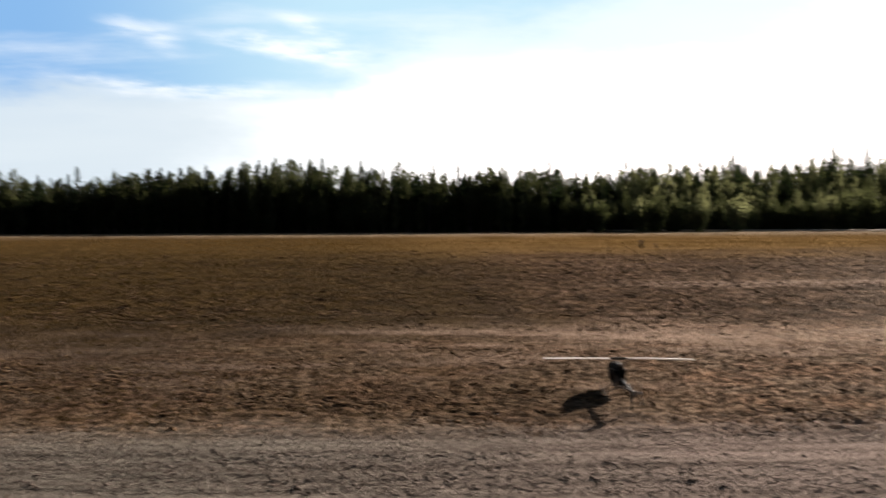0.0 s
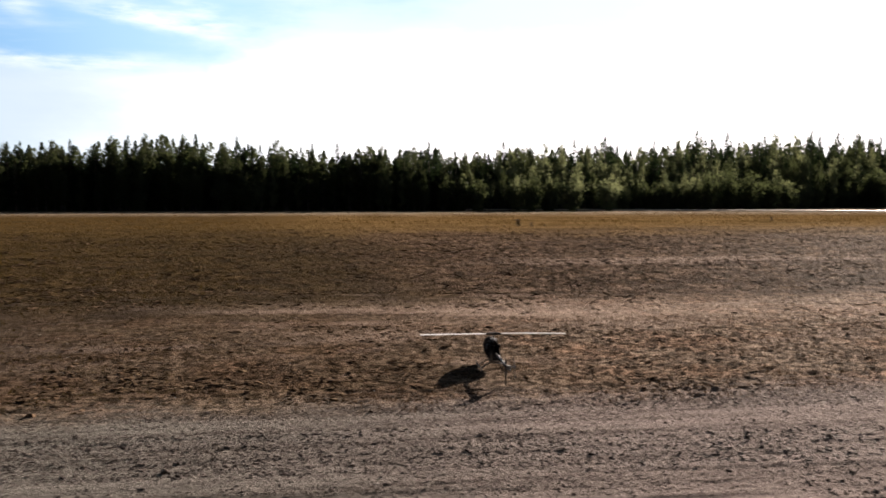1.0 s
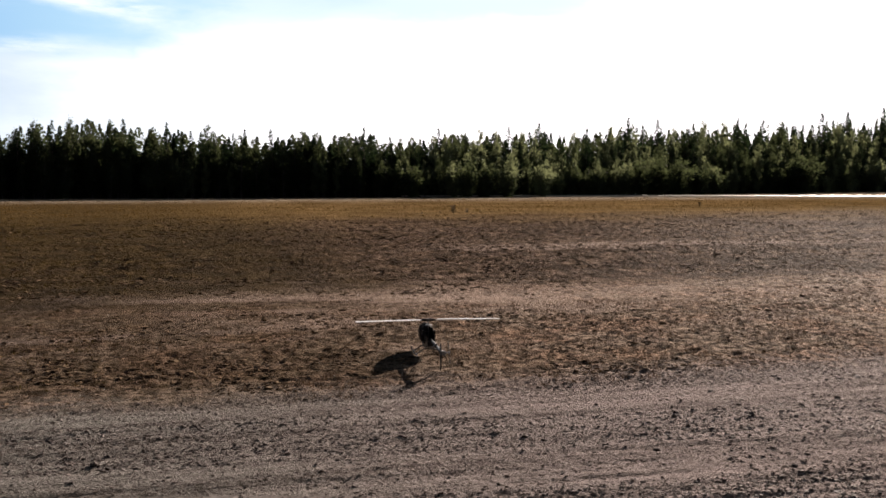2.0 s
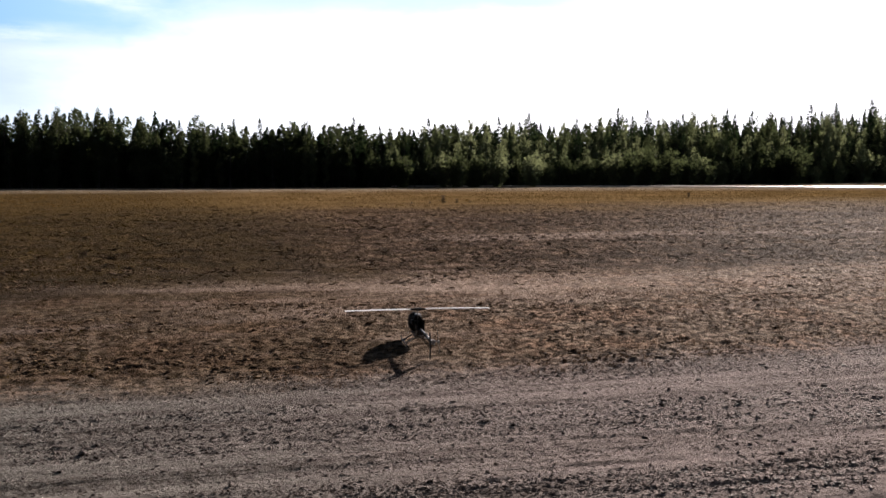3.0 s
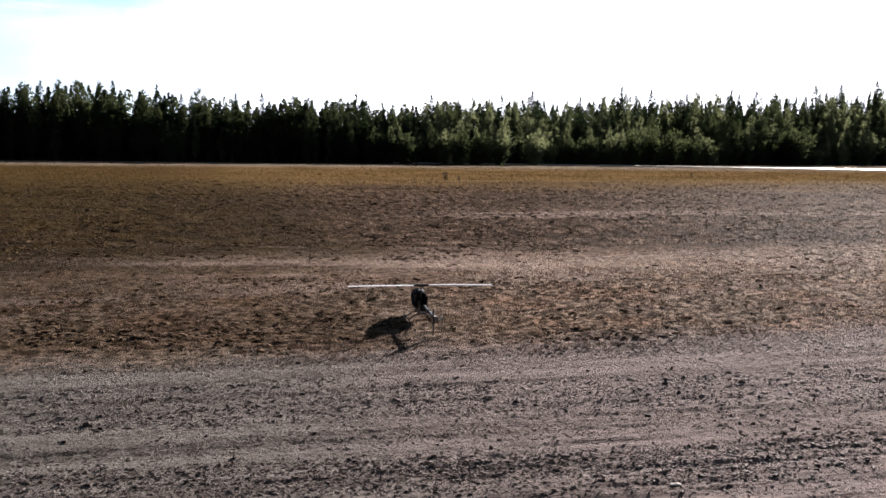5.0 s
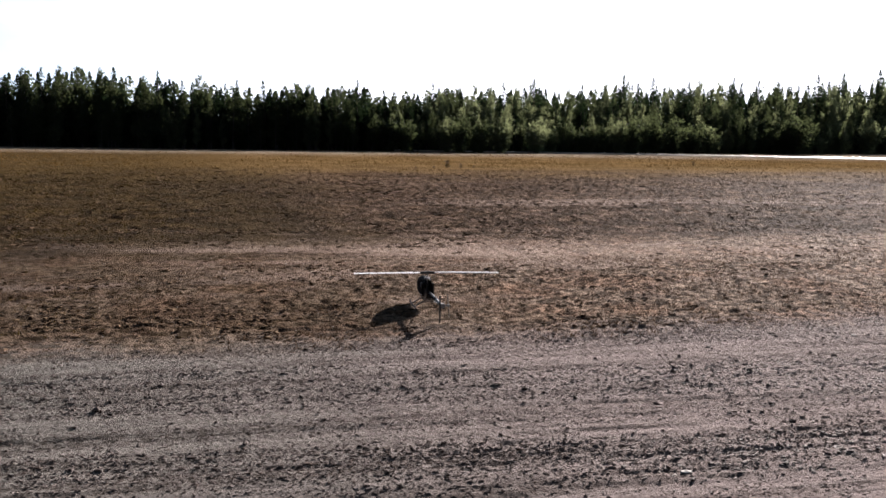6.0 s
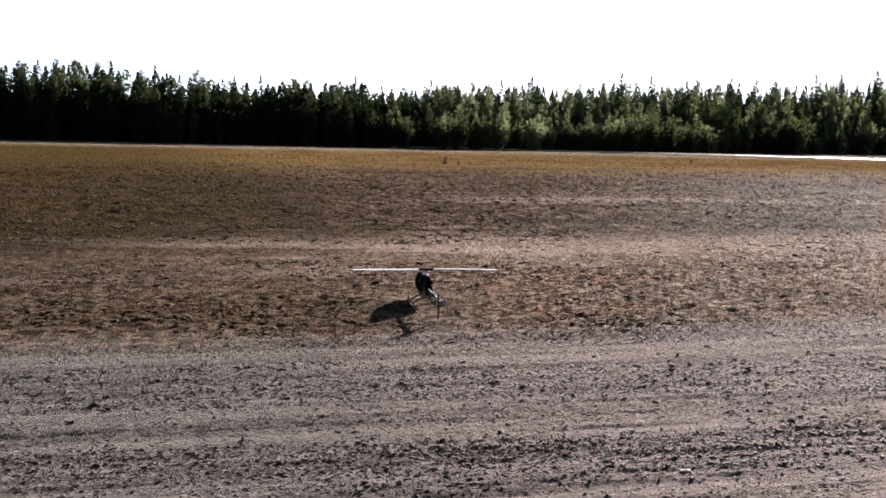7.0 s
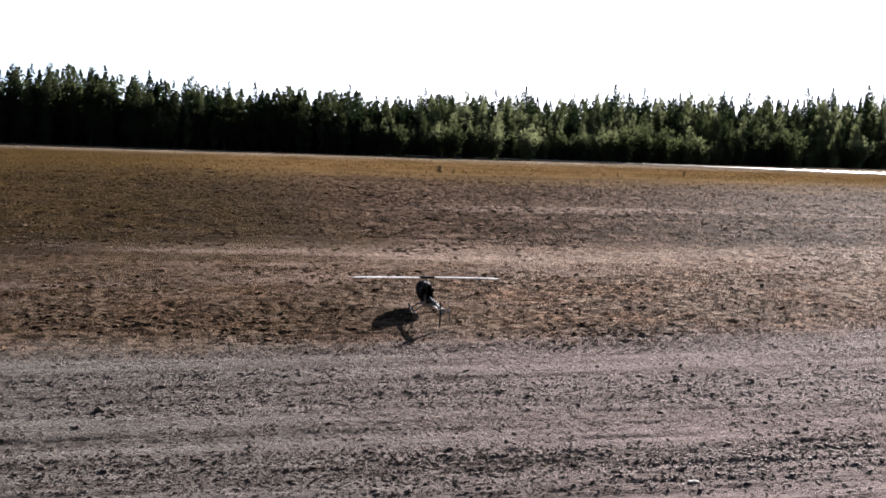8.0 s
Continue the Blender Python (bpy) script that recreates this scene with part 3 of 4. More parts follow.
def make_bush(seed, leaves, label):
    """A many-stemmed bush 4 m tall, leafy down to the ground."""
    rng = np.random.RandomState(seed)
    bits, c, u, w = [], [], [], []
    for k in range(17):
        a, lean = rng.uniform(0, 2 * math.pi), rng.uniform(0.05, 0.62)
        L = rng.uniform(2.4, 4.0) * (1 - 0.22 * lean)
        d0 = np.array([math.cos(a) * math.sin(lean), math.sin(a) * math.sin(lean), math.cos(lean)])
        tip = d0 * L
        bits.append(([tuple(d0 * 0.05), tuple(tip * 0.5 + np.array([0, 0, 0.12])), tuple(tip)], [0.035, 0.022, 0.006], 4))
        m = 105
        t = rng.uniform(0.08, 1.04, m) ** 0.85
        p = tip * t[:, None] + rng.normal(0, 1, (m, 3)) * np.array([0.30, 0.30, 0.26])
        p[:, 2] = np.clip(p[:, 2], 0.08, 4.2)
        size = rng.uniform(0.10, 0.19, m)
        d = unit(rng.normal(0, 1, (m, 3)) + d0 * 0.6)
        n = unit(np.cross(d, rng.normal(0, 1, (m, 3))))
        c.append(p), u.append(d * size[:, None]), w.append(n * (size * 0.55)[:, None])
    return tree_thing("bush", label, branches(bits), BIRCH_BARK, np.concatenate(c), np.concatenate(u), np.concatenate(w), leaves)


def edge_of_wood(x):
    """The line along which the wood's front trees stand; it draws away beyond the road."""
    return 91.0 + max(0.0, x - 32.0) * 0.42


# skyline trees, each as its place along the wood and its height, in metres, as if all stood 94 m off
SPRUCES = [(-38.2, 5.8), (-26.5, 6.9), (-21.7, 7.1), (-16.0, 7.6), (-9.2, 7.8), (-5.0, 7.6), (-2.6, 6.8), (1.7, 6.6), (2.9, 7.0), (5.6, 7.1),
           (15.7, 7.4), (18.6, 6.5), (24.2, 7.4), (32.5, 7.8), (36.2, 8.2), (38.8, 6.9), (42.2, 7.8), (47.5, 9.0), (49.4, 8.2), (51.4, 8.9),
           (56.2, 8.5), (62.4, 9.3), (63.5, 8.7), (65.9, 9.0), (73.1, 8.6), (74.5, 10.0), (76.1, 9.2), (78.3, 10.3), (80.8, 9.0), (83.8, 10.8)]
BIRCHES = [(-43.2, 5.8), (-41.1, 6.2), (-34.6, 5.6), (-30.7, 6.3), (-28.1, 6.9), (-23.2, 7.3), (-19.4, 6.9), (-17.5, 7.8), (-14.1, 8.0), (-12.4, 8.1),
           (-10.6, 7.9), (-6.2, 7.4), (-0.6, 7.6), (8.7, 7.2), (10.7, 7.1), (13.9, 7.1), (19.8, 6.6), (21.2, 6.7), (25.8, 7.2), (27.3, 7.2),
           (29.2, 7.6), (31.0, 7.5), (34.3, 7.5), (40.4, 7.5), (45.1, 8.2), (53.7, 8.2), (57.8, 9.1), (60.5, 9.0), (68.4, 9.3)]


def plant(models, rng, x, y, height, full):
    model = models[rng.randint(len(models))]
    s = height / full
    girth = s * rng.uniform(0.85, 1.15)
    m = Matrix.Translation((x, y, -0.05)) @ Matrix.Rotation(rng.uniform(0, 6.28), 4, "Z") @ Matrix.Diagonal((girth, girth, s, 1))
    return copy_thing(model, m)


def build_wood():
    rng = np.random.RandomState(3)
    spruces = [make_spruce(11, 1.8), make_spruce(12, 2.2), make_spruce(13, 1.55)]
    birches = [make_birch(21, 1.25, BIRCH, "slim green birch tree in the wood edge"), make_birch(22, 1.6, BIRCH, "slim green birch tree in the wood edge"),
               make_birch(23, 1.15, HAZED_WILLOW, "pale green aspen tree in the wood edge, glare haze painted into its leaves"), make_birch(24, 1.4, BIRCH, "slim green birch tree in the wood edge")]
    bushes = [make_bush(31, BIRCH, "round green bush at the foot of the wood"), make_bush(32, HAZED_WILLOW, "pale green willow bush at the foot of the wood, glare haze painted into its leaves"),
              make_bush(33, BIRCH, "round green bush at the foot of the wood")]
    for models, row in ((spruces, SPRUCES), (birches, BIRCHES)):
        for x, h in row:
            if row is BIRCHES:
                # skyline trees farther right mostly take the leaves with painted haze
                models = [birches[0], birches[1], birches[3]] if x < 28 else [birches[2], birches[2], birches[3]]
            back = 2.5 + 8.0 * float(step(x, 10, 34))
            k = (91.0 - 0.42 * 32.0 + back) / (94.0 - 0.42 * x) if x > 32 else (91.0 + back) / 94.0
            k *= rng.uniform(0.995, 1.03)
            plant(models, rng, x * k, 94.0 * k, (1.56 + (h - 1.56) * k) * 1.035, 8.0)
    x = -54.0
    while x < 128:      # lower trees between them, and the bushes in front, in terraces where the sun reaches in
        d = edge_of_wood(x)
        grow = d / 91.0
        open_side = float(step(x, 8, 30))
        # haze-coloured models grow likelier to the right, towards the sun's glare
        right = rng.rand() < open_side
        soft_trees = [birches[0], birches[1], birches[3]] if not right else birches[2:3] + birches[2:4]
        low = bushes[::2] if not right else bushes
        tall = grow * (1.0 + max(0, x - 20) * 0.003)
        plant(spruces if rng.rand() < (0.42 if not right else 0.30) else soft_trees, rng, x + rng.uniform(-0.6, 0.6), d + rng.uniform(1.2, 2.6) + 5.5 * open_side, rng.uniform(5.0, 7.2) * tall, 8.0)
        plant(soft_trees if rng.rand() < 0.75 else spruces, rng, x + rng.uniform(-0.9, 0.9), d + rng.uniform(0.0, 1.2) + 2.2 * open_side, rng.uniform(3.6, 6.4) * tall * (1.0 - 0.12 * open_side), 8.0)
        if rng.rand() < 0.22 + 0.50 * open_side:
            plant(low, rng, x + rng.uniform(-1, 1), d - rng.uniform(0.0, 1.8), rng.uniform(1.6, 4.0) * grow, 4.0)
        if rng.rand() < 0.15 + 0.5 * open_side:
            plant(soft_trees, rng, x + rng.uniform(-1, 1), d - rng.uniform(0.0, 1.4), rng.uniform(2.6, 4.8) * grow, 8.0)
        x += rng.uniform(1.3, 2.1)
    for x, h in ((50.0, 4.6), (53.5, 5.0), (57.0, 4.8), (61.0, 4.0), (84.0, 6.0)):
        plant(bushes[:1], rng, x, edge_of_wood(x) - 3.0, h, 4.0)
    for x, h in ((-3.9, 4.2), (-2.6, 4.6), (-1.3, 4.4), (1.4, 3.9), (10.0, 4.4), (10.9, 4.7), (12.2, 4.2), (26.0, 3.6), (27.4, 3.3), (32.0, 5.0)):
        plant(birches[2:3], rng, x, edge_of_wood(x) + 0.4, h, 8.0)
    # the models themselves stand in the same wood, outside the clip's view
    for i, model in enumerate(spruces + birches + bushes):
        model.matrix_basis = pose(-58.0 - 2.4 * i, 92.0 + (i % 3), -0.05)


def build_far_woods():
    """The depth of the wood behind its edge: thinner crowns, too many to count."""
    rng = np.random.RandomState(5)
    tops = sorted(SPRUCES + BIRCHES)
    needle, leafy = [], []
    x = -75.0
    while x < 150:
        front = edge_of_wood(x)
        for row in range(4):
            d = front + 4.2 + 10.0 * float(step(x, 8, 34)) + row * 3.0 + rng.uniform(-1, 1)
            skyline = np.interp(x * 94.0 / d, [q[0] for q in tops], [q[1] for q in tops])
            h = 1.56 + (skyline * rng.uniform(0.74, 0.97) - 1.56) * d / 94.0
            soft = rng.rand() < (0.45 if x < 14 else 0.6)
            m = 620
            s = rng.uniform(0.03, 1, m)
            a = rng.uniform(0, 6.28, m)
            lean = rng.uniform(0.7, 1.3)
            r = 1.7 * np.minimum(1.0, (1.45 if not soft else 2.2) * (1 - s) ** lean) * np.sqrt(rng.uniform(0, 1, m)) + 0.05
            p = np.stack([x + rng.uniform(-0.8, 0.8) + r * np.cos(a), d + r * np.sin(a), s * h + r * rng.normal(0, 0.12, m)], -1)
            size = rng.uniform(0.20, 0.38, m) * (1.1 - 0.62 * s)
            e = unit(rng.normal(0, 1, (m, 3)) + np.array([0, 0, 0.3]))
            (leafy if soft else needle).append((p, e * size[:, None], unit(np.cross(e, rng.normal(0, 1, (m, 3)))) * (size * 0.6)[:, None]))
        x += 1.25
    for name, label, bits, mat in (("far_spruces", "deep dark spruce wood behind the edge trees", needle, SPRUCE), ("far_birches", "green broadleaf wood behind the edge trees", leafy, BIRCH)):
        v, f = cards(*(np.concatenate(q) for q in zip(*bits)))
        tagged(new(name, mesh_of(name, v, f, mat)), label, "wood", kind="stuff")


build_wood()
build_far_woods()


# ---- model helicopter ----
def build_helicopter():
    """A model helicopter with a two-bladed rotor of 1.4 m; its nose points along +y."""
    top = tagged(new("model_helicopter"), "black and white model helicopter landed on skids in dry grass", "helicopter")
    # canopy: an egg-shaped shell, open at the back
    bm = bmesh.new()
    rings = []
    for i in range(13):
        s = i / 12
        y = -0.07 + 0.52 * s
        r = math.sqrt(max(0.0, 1 - max(0.0, (s - 0.30) / 0.70) ** 2.2)) * (0.90 + 0.10 * min(1, s / 0.3))
        r = max(r, 0.03)
        zc = 0.172 - 0.035 * max(0, s - 0.35)
        rings.append([bm.verts.new((0.058 * r * math.cos(t), y, zc + 0.104 * r * math.sin(t) * (1.0 if math.sin(t) > 0 else 1.04)))
                      for t in [2 * math.pi * k / 24 for k in range(24)]])
    for a, b in zip(rings, rings[1:]):
        for k in range(24):
            bm.faces.new((a[k], a[(k + 1) % 24], b[(k + 1) % 24], b[k]))
    bm.faces.new(rings[-1])
    bmesh.ops.solidify(bm, geom=bm.faces[:], thickness=0.003)
    part("canopy", bm, SHELL, top, "glossy grey canopy shell open at the back")
    upright = Matrix(((0, 0, 1, 0), (1, 0, 0, 0), (0, 1, 0, 0), (0, 0, 0, 1)))
    side = [(-0.19, 0.125), (-0.15, 0.185), (-0.06, 0.205), (0.02, 0.252), (0.07, 0.252), (0.12, 0.19), (0.20, 0.15), (0.20, 0.09), (0.08, 0.062), (-0.10, 0.066)]
    for x in (-0.036, 0.036):
        part("side_frame", slab(side, 0.0025, pose(x, 0, 0) @ upright, 0.0006), CARBON, top)
    part("battery", block(-0.028, 0.05, 0.075, 0.028, 0.24, 0.125, 0.006), RUBBER, top)
    part("motor", tube([(0, 0.055, 0.13), (0, 0.055, 0.20)], 0.026, 20), CARBON, top)
    part("main_gear", tube([(0, 0, 0.105), (0, 0, 0.115)], 0.058, 36), RUBBER, top)
    part("tail_servo", block(-0.022, -0.15, 0.10, 0.022, -0.105, 0.145, 0.003), RUBBER, top)
    for x in (-0.05, 0.05):
        part("swash_servo", block(x - 0.011, -0.035, 0.18, x + 0.011, 0.012, 0.225, 0.003), RUBBER, top)
    part("mast", tube([(0, 0, 0.09), (0, 0, 0.328)], 0.006, 12), DULL, top)
    part("swashplate", tube([(0, 0, 0.266), (0, 0, 0.276)], [0.030, 0.026], 24), DULL, top)
    for k in range(3):
        a = radians(90 + 120 * k)
        part("linkage", tube([(0.045 * math.cos(a), 0.045 * math.sin(a), 0.19), (0.033 * math.cos(a), 0.033 * math.sin(a), 0.266)], 0.0025, 6), CARBON, top)
    # rotor, at rest across the body
    spin = radians(-3)
    turn = pose(0, 0, 0.319, 0, 0, math.degrees(spin))
    bm = block(-0.030, -0.014, -0.012, 0.030, 0.014, 0.012, 0.004)
    bm.transform(turn)
    hub = part("rotor_head", bm, CARBON, top, "black rotor head")
    for way_out in (1, -1):
        bm = tube([(0.026 * way_out, 0, 0), (0.045 * way_out, 0, 0), (0.072 * way_out, 0, 0)], [0.012, 0.012, 0.009], 12)
        bm.transform(turn)
        part("blade_grip", bm, CARBON, hub)
        half = [(-0.016, 0.0), (-0.012, 0.0035), (0.0, 0.0046), (0.018, 0.0030), (0.040, 0.0006), (0.040, -0.0006), (0.015, -0.0026), (-0.008, -0.0032)]
        bm = bmesh.new()
        rows = []
        for i in range(10):
            s = i / 9
            chord = 0.72 if i == 0 else (0.92 if i == 9 else 1.0)
            sag = -0.006 * s * s
            tilt = radians(3.5) * way_out
            rows.append([bm.verts.new((way_out * (0.066 + 0.607 * s), (p * math.cos(tilt) * way_out - q * math.sin(tilt)) * chord, sag + p * math.sin(tilt) * chord * way_out + q * math.cos(tilt))) for p, q in half])
        for a, b in zip(rows, rows[1:]):
            for k in range(8):
                bm.faces.new((a[k], a[(k + 1) % 8], b[(k + 1) % 8], b[k]))
        bm.faces.new(rows[0])
        bm.faces.new(rows[-1])
        bm.transform(turn)
        part("rotor_blade", bm, BLADE, top, "long white rotor blade")
    # tail
    part("tail_boom", tube([(0, -0.13, 0.158), (0, -0.775, 0.154)], 0.0115, 16), CARBON, top, "slim black tail boom")
    for x in (-1, 1):
        part("boom_brace", tube([(0.034 * x, -0.10, 0.085), (0.013 * x, -0.45, 0.150)], 0.0042, 8), CARBON, top)
    part("boom_clamp", tube([(0, -0.435, 0.156), (0, -0.465, 0.156)], 0.018, 14), RUBBER, top)
    fin = [(-0.735, 0.225), (-0.775, 0.238), (-0.800, 0.16), (-0.800, 0.10), (-0.770, 0.004), (-0.752, 0.000), (-0.745, 0.09), (-0.742, 0.15)]
    part("tail_fin", slab(fin, 0.006, pose(-0.020, 0, 0) @ upright, 0.001), CARBON, top, "black tail fin reaching down to the soil")
    case = part("tail_gear_case", block(-0.018, -0.785, 0.138, 0.020, -0.748, 0.172, 0.004), DULL, top)
    part("tail_shaft", tube([(0.02, -0.765, 0.156), (0.058, -0.765, 0.156)], 0.004, 8), SILVER, case)
    part("tail_hub", tube([(0.046, -0.765, 0.156), (0.060, -0.765, 0.156)], 0.012, 12), WHITE, case)
    for a in (62, 242):
        m = pose(0.053, -0.765, 0.156, a, 0, 0) @ upright
        part("tail_rotor_blade", slab([(0.012, -0.009), (0.055, -0.009), (0.098, -0.008), (0.100, 0.007), (0.05, 0.009), (0.012, 0.008)], 0.003, m, 0.0006), GREY, case)
    # skids
    for y in (0.085, -0.075):
        arc = []
        for k in range(13):
            t = -1 + k / 6
            arc.append((0.124 * t, y, 0.066 - 0.054 * abs(t) ** 2.3))
        part("skid_strut", tube(arc, 0.0065, 10), GREY, top, "grey arched skid strut")
    for x in (-0.124, 0.124):
        path = [(x, -0.19, 0.010), (x, -0.05, 0.010), (x, 0.10, 0.010), (x, 0.17, 0.012), (x, 0.205, 0.020), (x, 0.225, 0.034)]
        part("skid_tube", tube(path, [0.006, 0.007, 0.007, 0.007, 0.0065, 0.006], 10), RUBBER, top, "black skid tube with a raised front end")
    top.matrix_basis = pose(1.733, 7.33, 0.004, -0.3, 0, -4.5)


build_helicopter()


# ---- loose ground cover ----
def ico():
    bm = bmesh.new()
    bmesh.ops.create_icosphere(bm, subdivisions=1, radius=1)
    v = np.array([q.co[:] for q in bm.verts])
    f = np.array([[q.index for q in p.verts] for p in bm.faces])
    bm.free()
    return v, f


ICO_V, ICO_F = ico()
CHIP_V = np.array([(-1, -0.8, -0.6), (1, -0.8, -0.6), (1, 0.8, -0.6), (-1, 0.8, -0.6), (-0.6, -0.45, 0.6), (0.65, -0.5, 0.5), (0.55, 0.5, 0.65), (-0.6, 0.45, 0.5)], float)
CHIP_F = np.array([(4, 5, 6), (4, 6, 7), (0, 1, 5), (0, 5, 4), (1, 2, 6), (1, 6, 5), (2, 3, 7), (2, 7, 6), (3, 0, 4), (3, 4, 7)])


def scatter_stones(name, label, rng, x, y, size, mat, shape=(CHIP_V, CHIP_F), tall=1.0):
    """Uneven angular crumbs, each with its own shape, half sunk into the soil."""
    n, (sv, sf) = len(x), shape
    v = sv[None] * (1 + rng.uniform(-0.38, 0.38, (n, len(sv), 1)))
    v = v + rng.normal(0, 0.16, v.shape)
    v = v * (size[:, None] * rng.uniform([0.8, 0.55, 0.40], [1.7, 1.0, 0.85], (n, 3)) * np.array([1.0, 1.0, tall]))[:, None]
    a = rng.normal(0, 0.5, n)
    ca, sa = np.cos(a)[:, None], np.sin(a)[:, None]
    out = np.stack([v[..., 0] * ca - v[..., 1] * sa + x[:, None], v[..., 0] * sa + v[..., 1] * ca + y[:, None],
                    v[..., 2] + (relief(x, y) + size * 0.18)[:, None]], -1)
    f = (sf[None] + (np.arange(n) * len(sv))[:, None, None]).reshape(-1, 3)
    return tagged(new(name, mesh_of(name, out.reshape(-1, 3), f, mat)), label, "gravel", kind="stuff")


def scatter_blades(name, label, rng, x, y, blades, length, width, lean, mat, category="grass"):
    """Tufts of thin bent blades at the given places."""
    n = len(x) * blades
    bx = np.repeat(x, blades) + rng.normal(0, 1, n) * np.repeat(width * 3.0, blades)
    by = np.repeat(y, blades) + rng.normal(0, 1, n) * np.repeat(width * 3.0, blades)
    L = np.repeat(length, blades) * rng.uniform(0.5, 1.15, n)
    wd = np.repeat(width, blades) * rng.uniform(0.6, 1.2, n)
    a = rng.uniform(0, 6.28, n)
    t = np.clip(rng.normal(lean, 0.35, n), 0.05, 1.5)
    d = np.stack([np.cos(a) * np.sin(t), np.sin(a) * np.sin(t), np.cos(t)], -1)
    s = np.stack([-np.sin(a), np.cos(a), np.zeros(n)], -1)
    b = np.stack([bx, by, relief(bx, by) - 0.004], -1)
    m = b + d * (L * 0.55)[:, None]
    tip = b + d * L[:, None] - np.array([0, 0, 1]) * (L * 0.22 * np.sin(t))[:, None]
    v = np.stack([b - s * wd[:, None] / 2, b + s * wd[:, None] / 2, m + s * wd[:, None] / 2.4, tip, m - s * wd[:, None] / 2.4], 1).reshape(-1, 3)
    i = np.arange(n)[:, None] * 5
    f = np.concatenate([i + np.array([[0, 1, 2]]), i + np.array([[0, 2, 4]]), i + np.array([[4, 2, 3]])])
    return tagged(new(name, mesh_of(name, v, f, mat)), label, category, kind="stuff")


def keep(rng, x, y, share):
    k = rng.rand(len(x)) < share
    return x[k], y[k]


def strip_share(x, y):
    """The share of tufts that stand on the worn strip of bare soil, 1 elsewhere."""
    row = y + (lump(x, y, 3.0, 1.2, 27) - 0.5) * 2.4
    return 1 - 0.92 * step(row, 9.3, 9.9) * (1 - step(row, 12.2, 13.2)) * (1 - 0.6 * step(x, 6.0, 10.0))


def build_cover():
    rng = np.random.RandomState(9)
    # gravel: many small stones, thicker along the torn wheel track
    n = 88000
    y = 2.3 + 4.3 * rng.rand(n) ** 1.1
    x = -0.5 + (y * 1.05) * rng.uniform(-0.62, 1.08, n)
    x, y = keep(rng, x, y, (0.10 + 0.90 * step(lump(x, y + 0.06 * x, 7.0, 0.25, 15), 0.38, 0.68)) * (0.6 + 0.4 * step(lump(x, y, 0.5, 0.3, 21), 0.3, 0.7)))
    scatter_stones("gravel", "brown grey gravel and crumbs of dry soil", rng, x, y, rng.gamma(1.5, 0.0015, len(x)) + 0.0026, GRAVEL)
    n = 5600
    y = rng.normal(3.82, 0.13, n)
    x = rng.uniform(-2.5, 5.0, n)
    y = y - 0.06 * x
    x, y = keep(rng, x, y, step(lump(x, y, 1.1, 0.5, 15), 0.25, 0.65) * (0.35 + 0.65 * step(x, -0.2, 1.0)))
    scatter_stones("torn_soil", "dark torn clods along a wheel track", rng, x, y, rng.gamma(1.8, 0.0014, len(x)) + 0.0026, CRUMB, tall=0.7)
    n = 24000
    y = 2.5 + 4.0 * rng.rand(n)
    x = -0.5 + (y * 1.05) * rng.uniform(-0.62, 1.08, n)
    x, y = keep(rng, x, y, 0.07 + 0.93 * step(lump(x, y + 0.06 * x, 6.0, 0.24, 25), 0.48, 0.72))
    scatter_stones("soil_crumbs", "dark crumbs of dry soil along old wheel tracks", rng, x, y, np.minimum(rng.gamma(1.6, 0.0010, len(x)) + 0.0026, 0.0085), CRUMB, tall=0.9)
    n = 11000
    y = 6.2 + 14 * rng.rand(n) ** 1.3
    x = -0.5 + y * rng.uniform(-0.62, 1.05, n)
    x, y = keep(rng, x, y, strip_share(x, y))
    n = len(x)
    scatter_stones("crumbled_soil", "scattered crumbs of dry brown soil", rng, x, y, (rng.gamma(1.8, 0.0028, n) + 0.004) * (y / 8) ** 0.5, TUSSOCK)
    # matted tussocks that break the surface of the turf, sparse on the bare strip
    n = 52000
    y = 6.2 + 36 * rng.rand(n) ** 1.7
    x = -0.5 + y * rng.uniform(-0.62, 1.05, n)
    x, y = keep(rng, x, y, strip_share(x, y) * (0.12 + 0.88 * step(lump(x, y, 0.9, 0.5, 22), 0.35, 0.65)) * (0.3 + 0.7 * step(lump(x, y, 5.0, 2.0, 23), 0.3, 0.6)))
    x, y = keep(rng, x, y, (1 - 0.55 * step(y, 12, 20)) * (1 - step(y, 30, 40)) * step(y + (lump(x, y, 0.9, shift=1) - 0.5) * 1.6, 6.2, 7.1))
    scatter_stones("tussocks", "low matted tussocks of dead brown grass", rng, x, y, np.minimum(rng.gamma(2.0, 0.0042, len(x)) + 0.0070, 0.022) * (y / 8) ** 0.7, TUSSOCK, (ICO_V * np.array([1.3, 1.2, 0.8]), ICO_F), 0.75)
    # flat mounds of old grass farther out
    n = 15000
    y = 10.5 + 30 * rng.rand(n) ** 1.25
    x = -0.5 + y * rng.uniform(-0.62, 1.05, n)
    x, y = keep(rng, x, y, (0.12 + 0.88 * step(lump(x, y, 2.4, 1.0, 26), 0.40, 0.65)) * (1 - 0.7 * step(y, 28, 40)) * strip_share(x, y))
    scatter_stones("grass_mounds", "flat mounds of dark matted grass", rng, x, y, np.minimum(rng.gamma(2.0, 0.004, len(x)) + 0.009, 0.026) * (y / 18) ** 0.6, MATTED, (ICO_V * np.array([2.3, 1.2, 0.7]), ICO_F))
    # short dead grass beyond the gravel
    n = 15000
    y = 5.8 + 4.6 * rng.rand(n)
    x = -0.5 + y * rng.uniform(-0.62, 1.08, n)
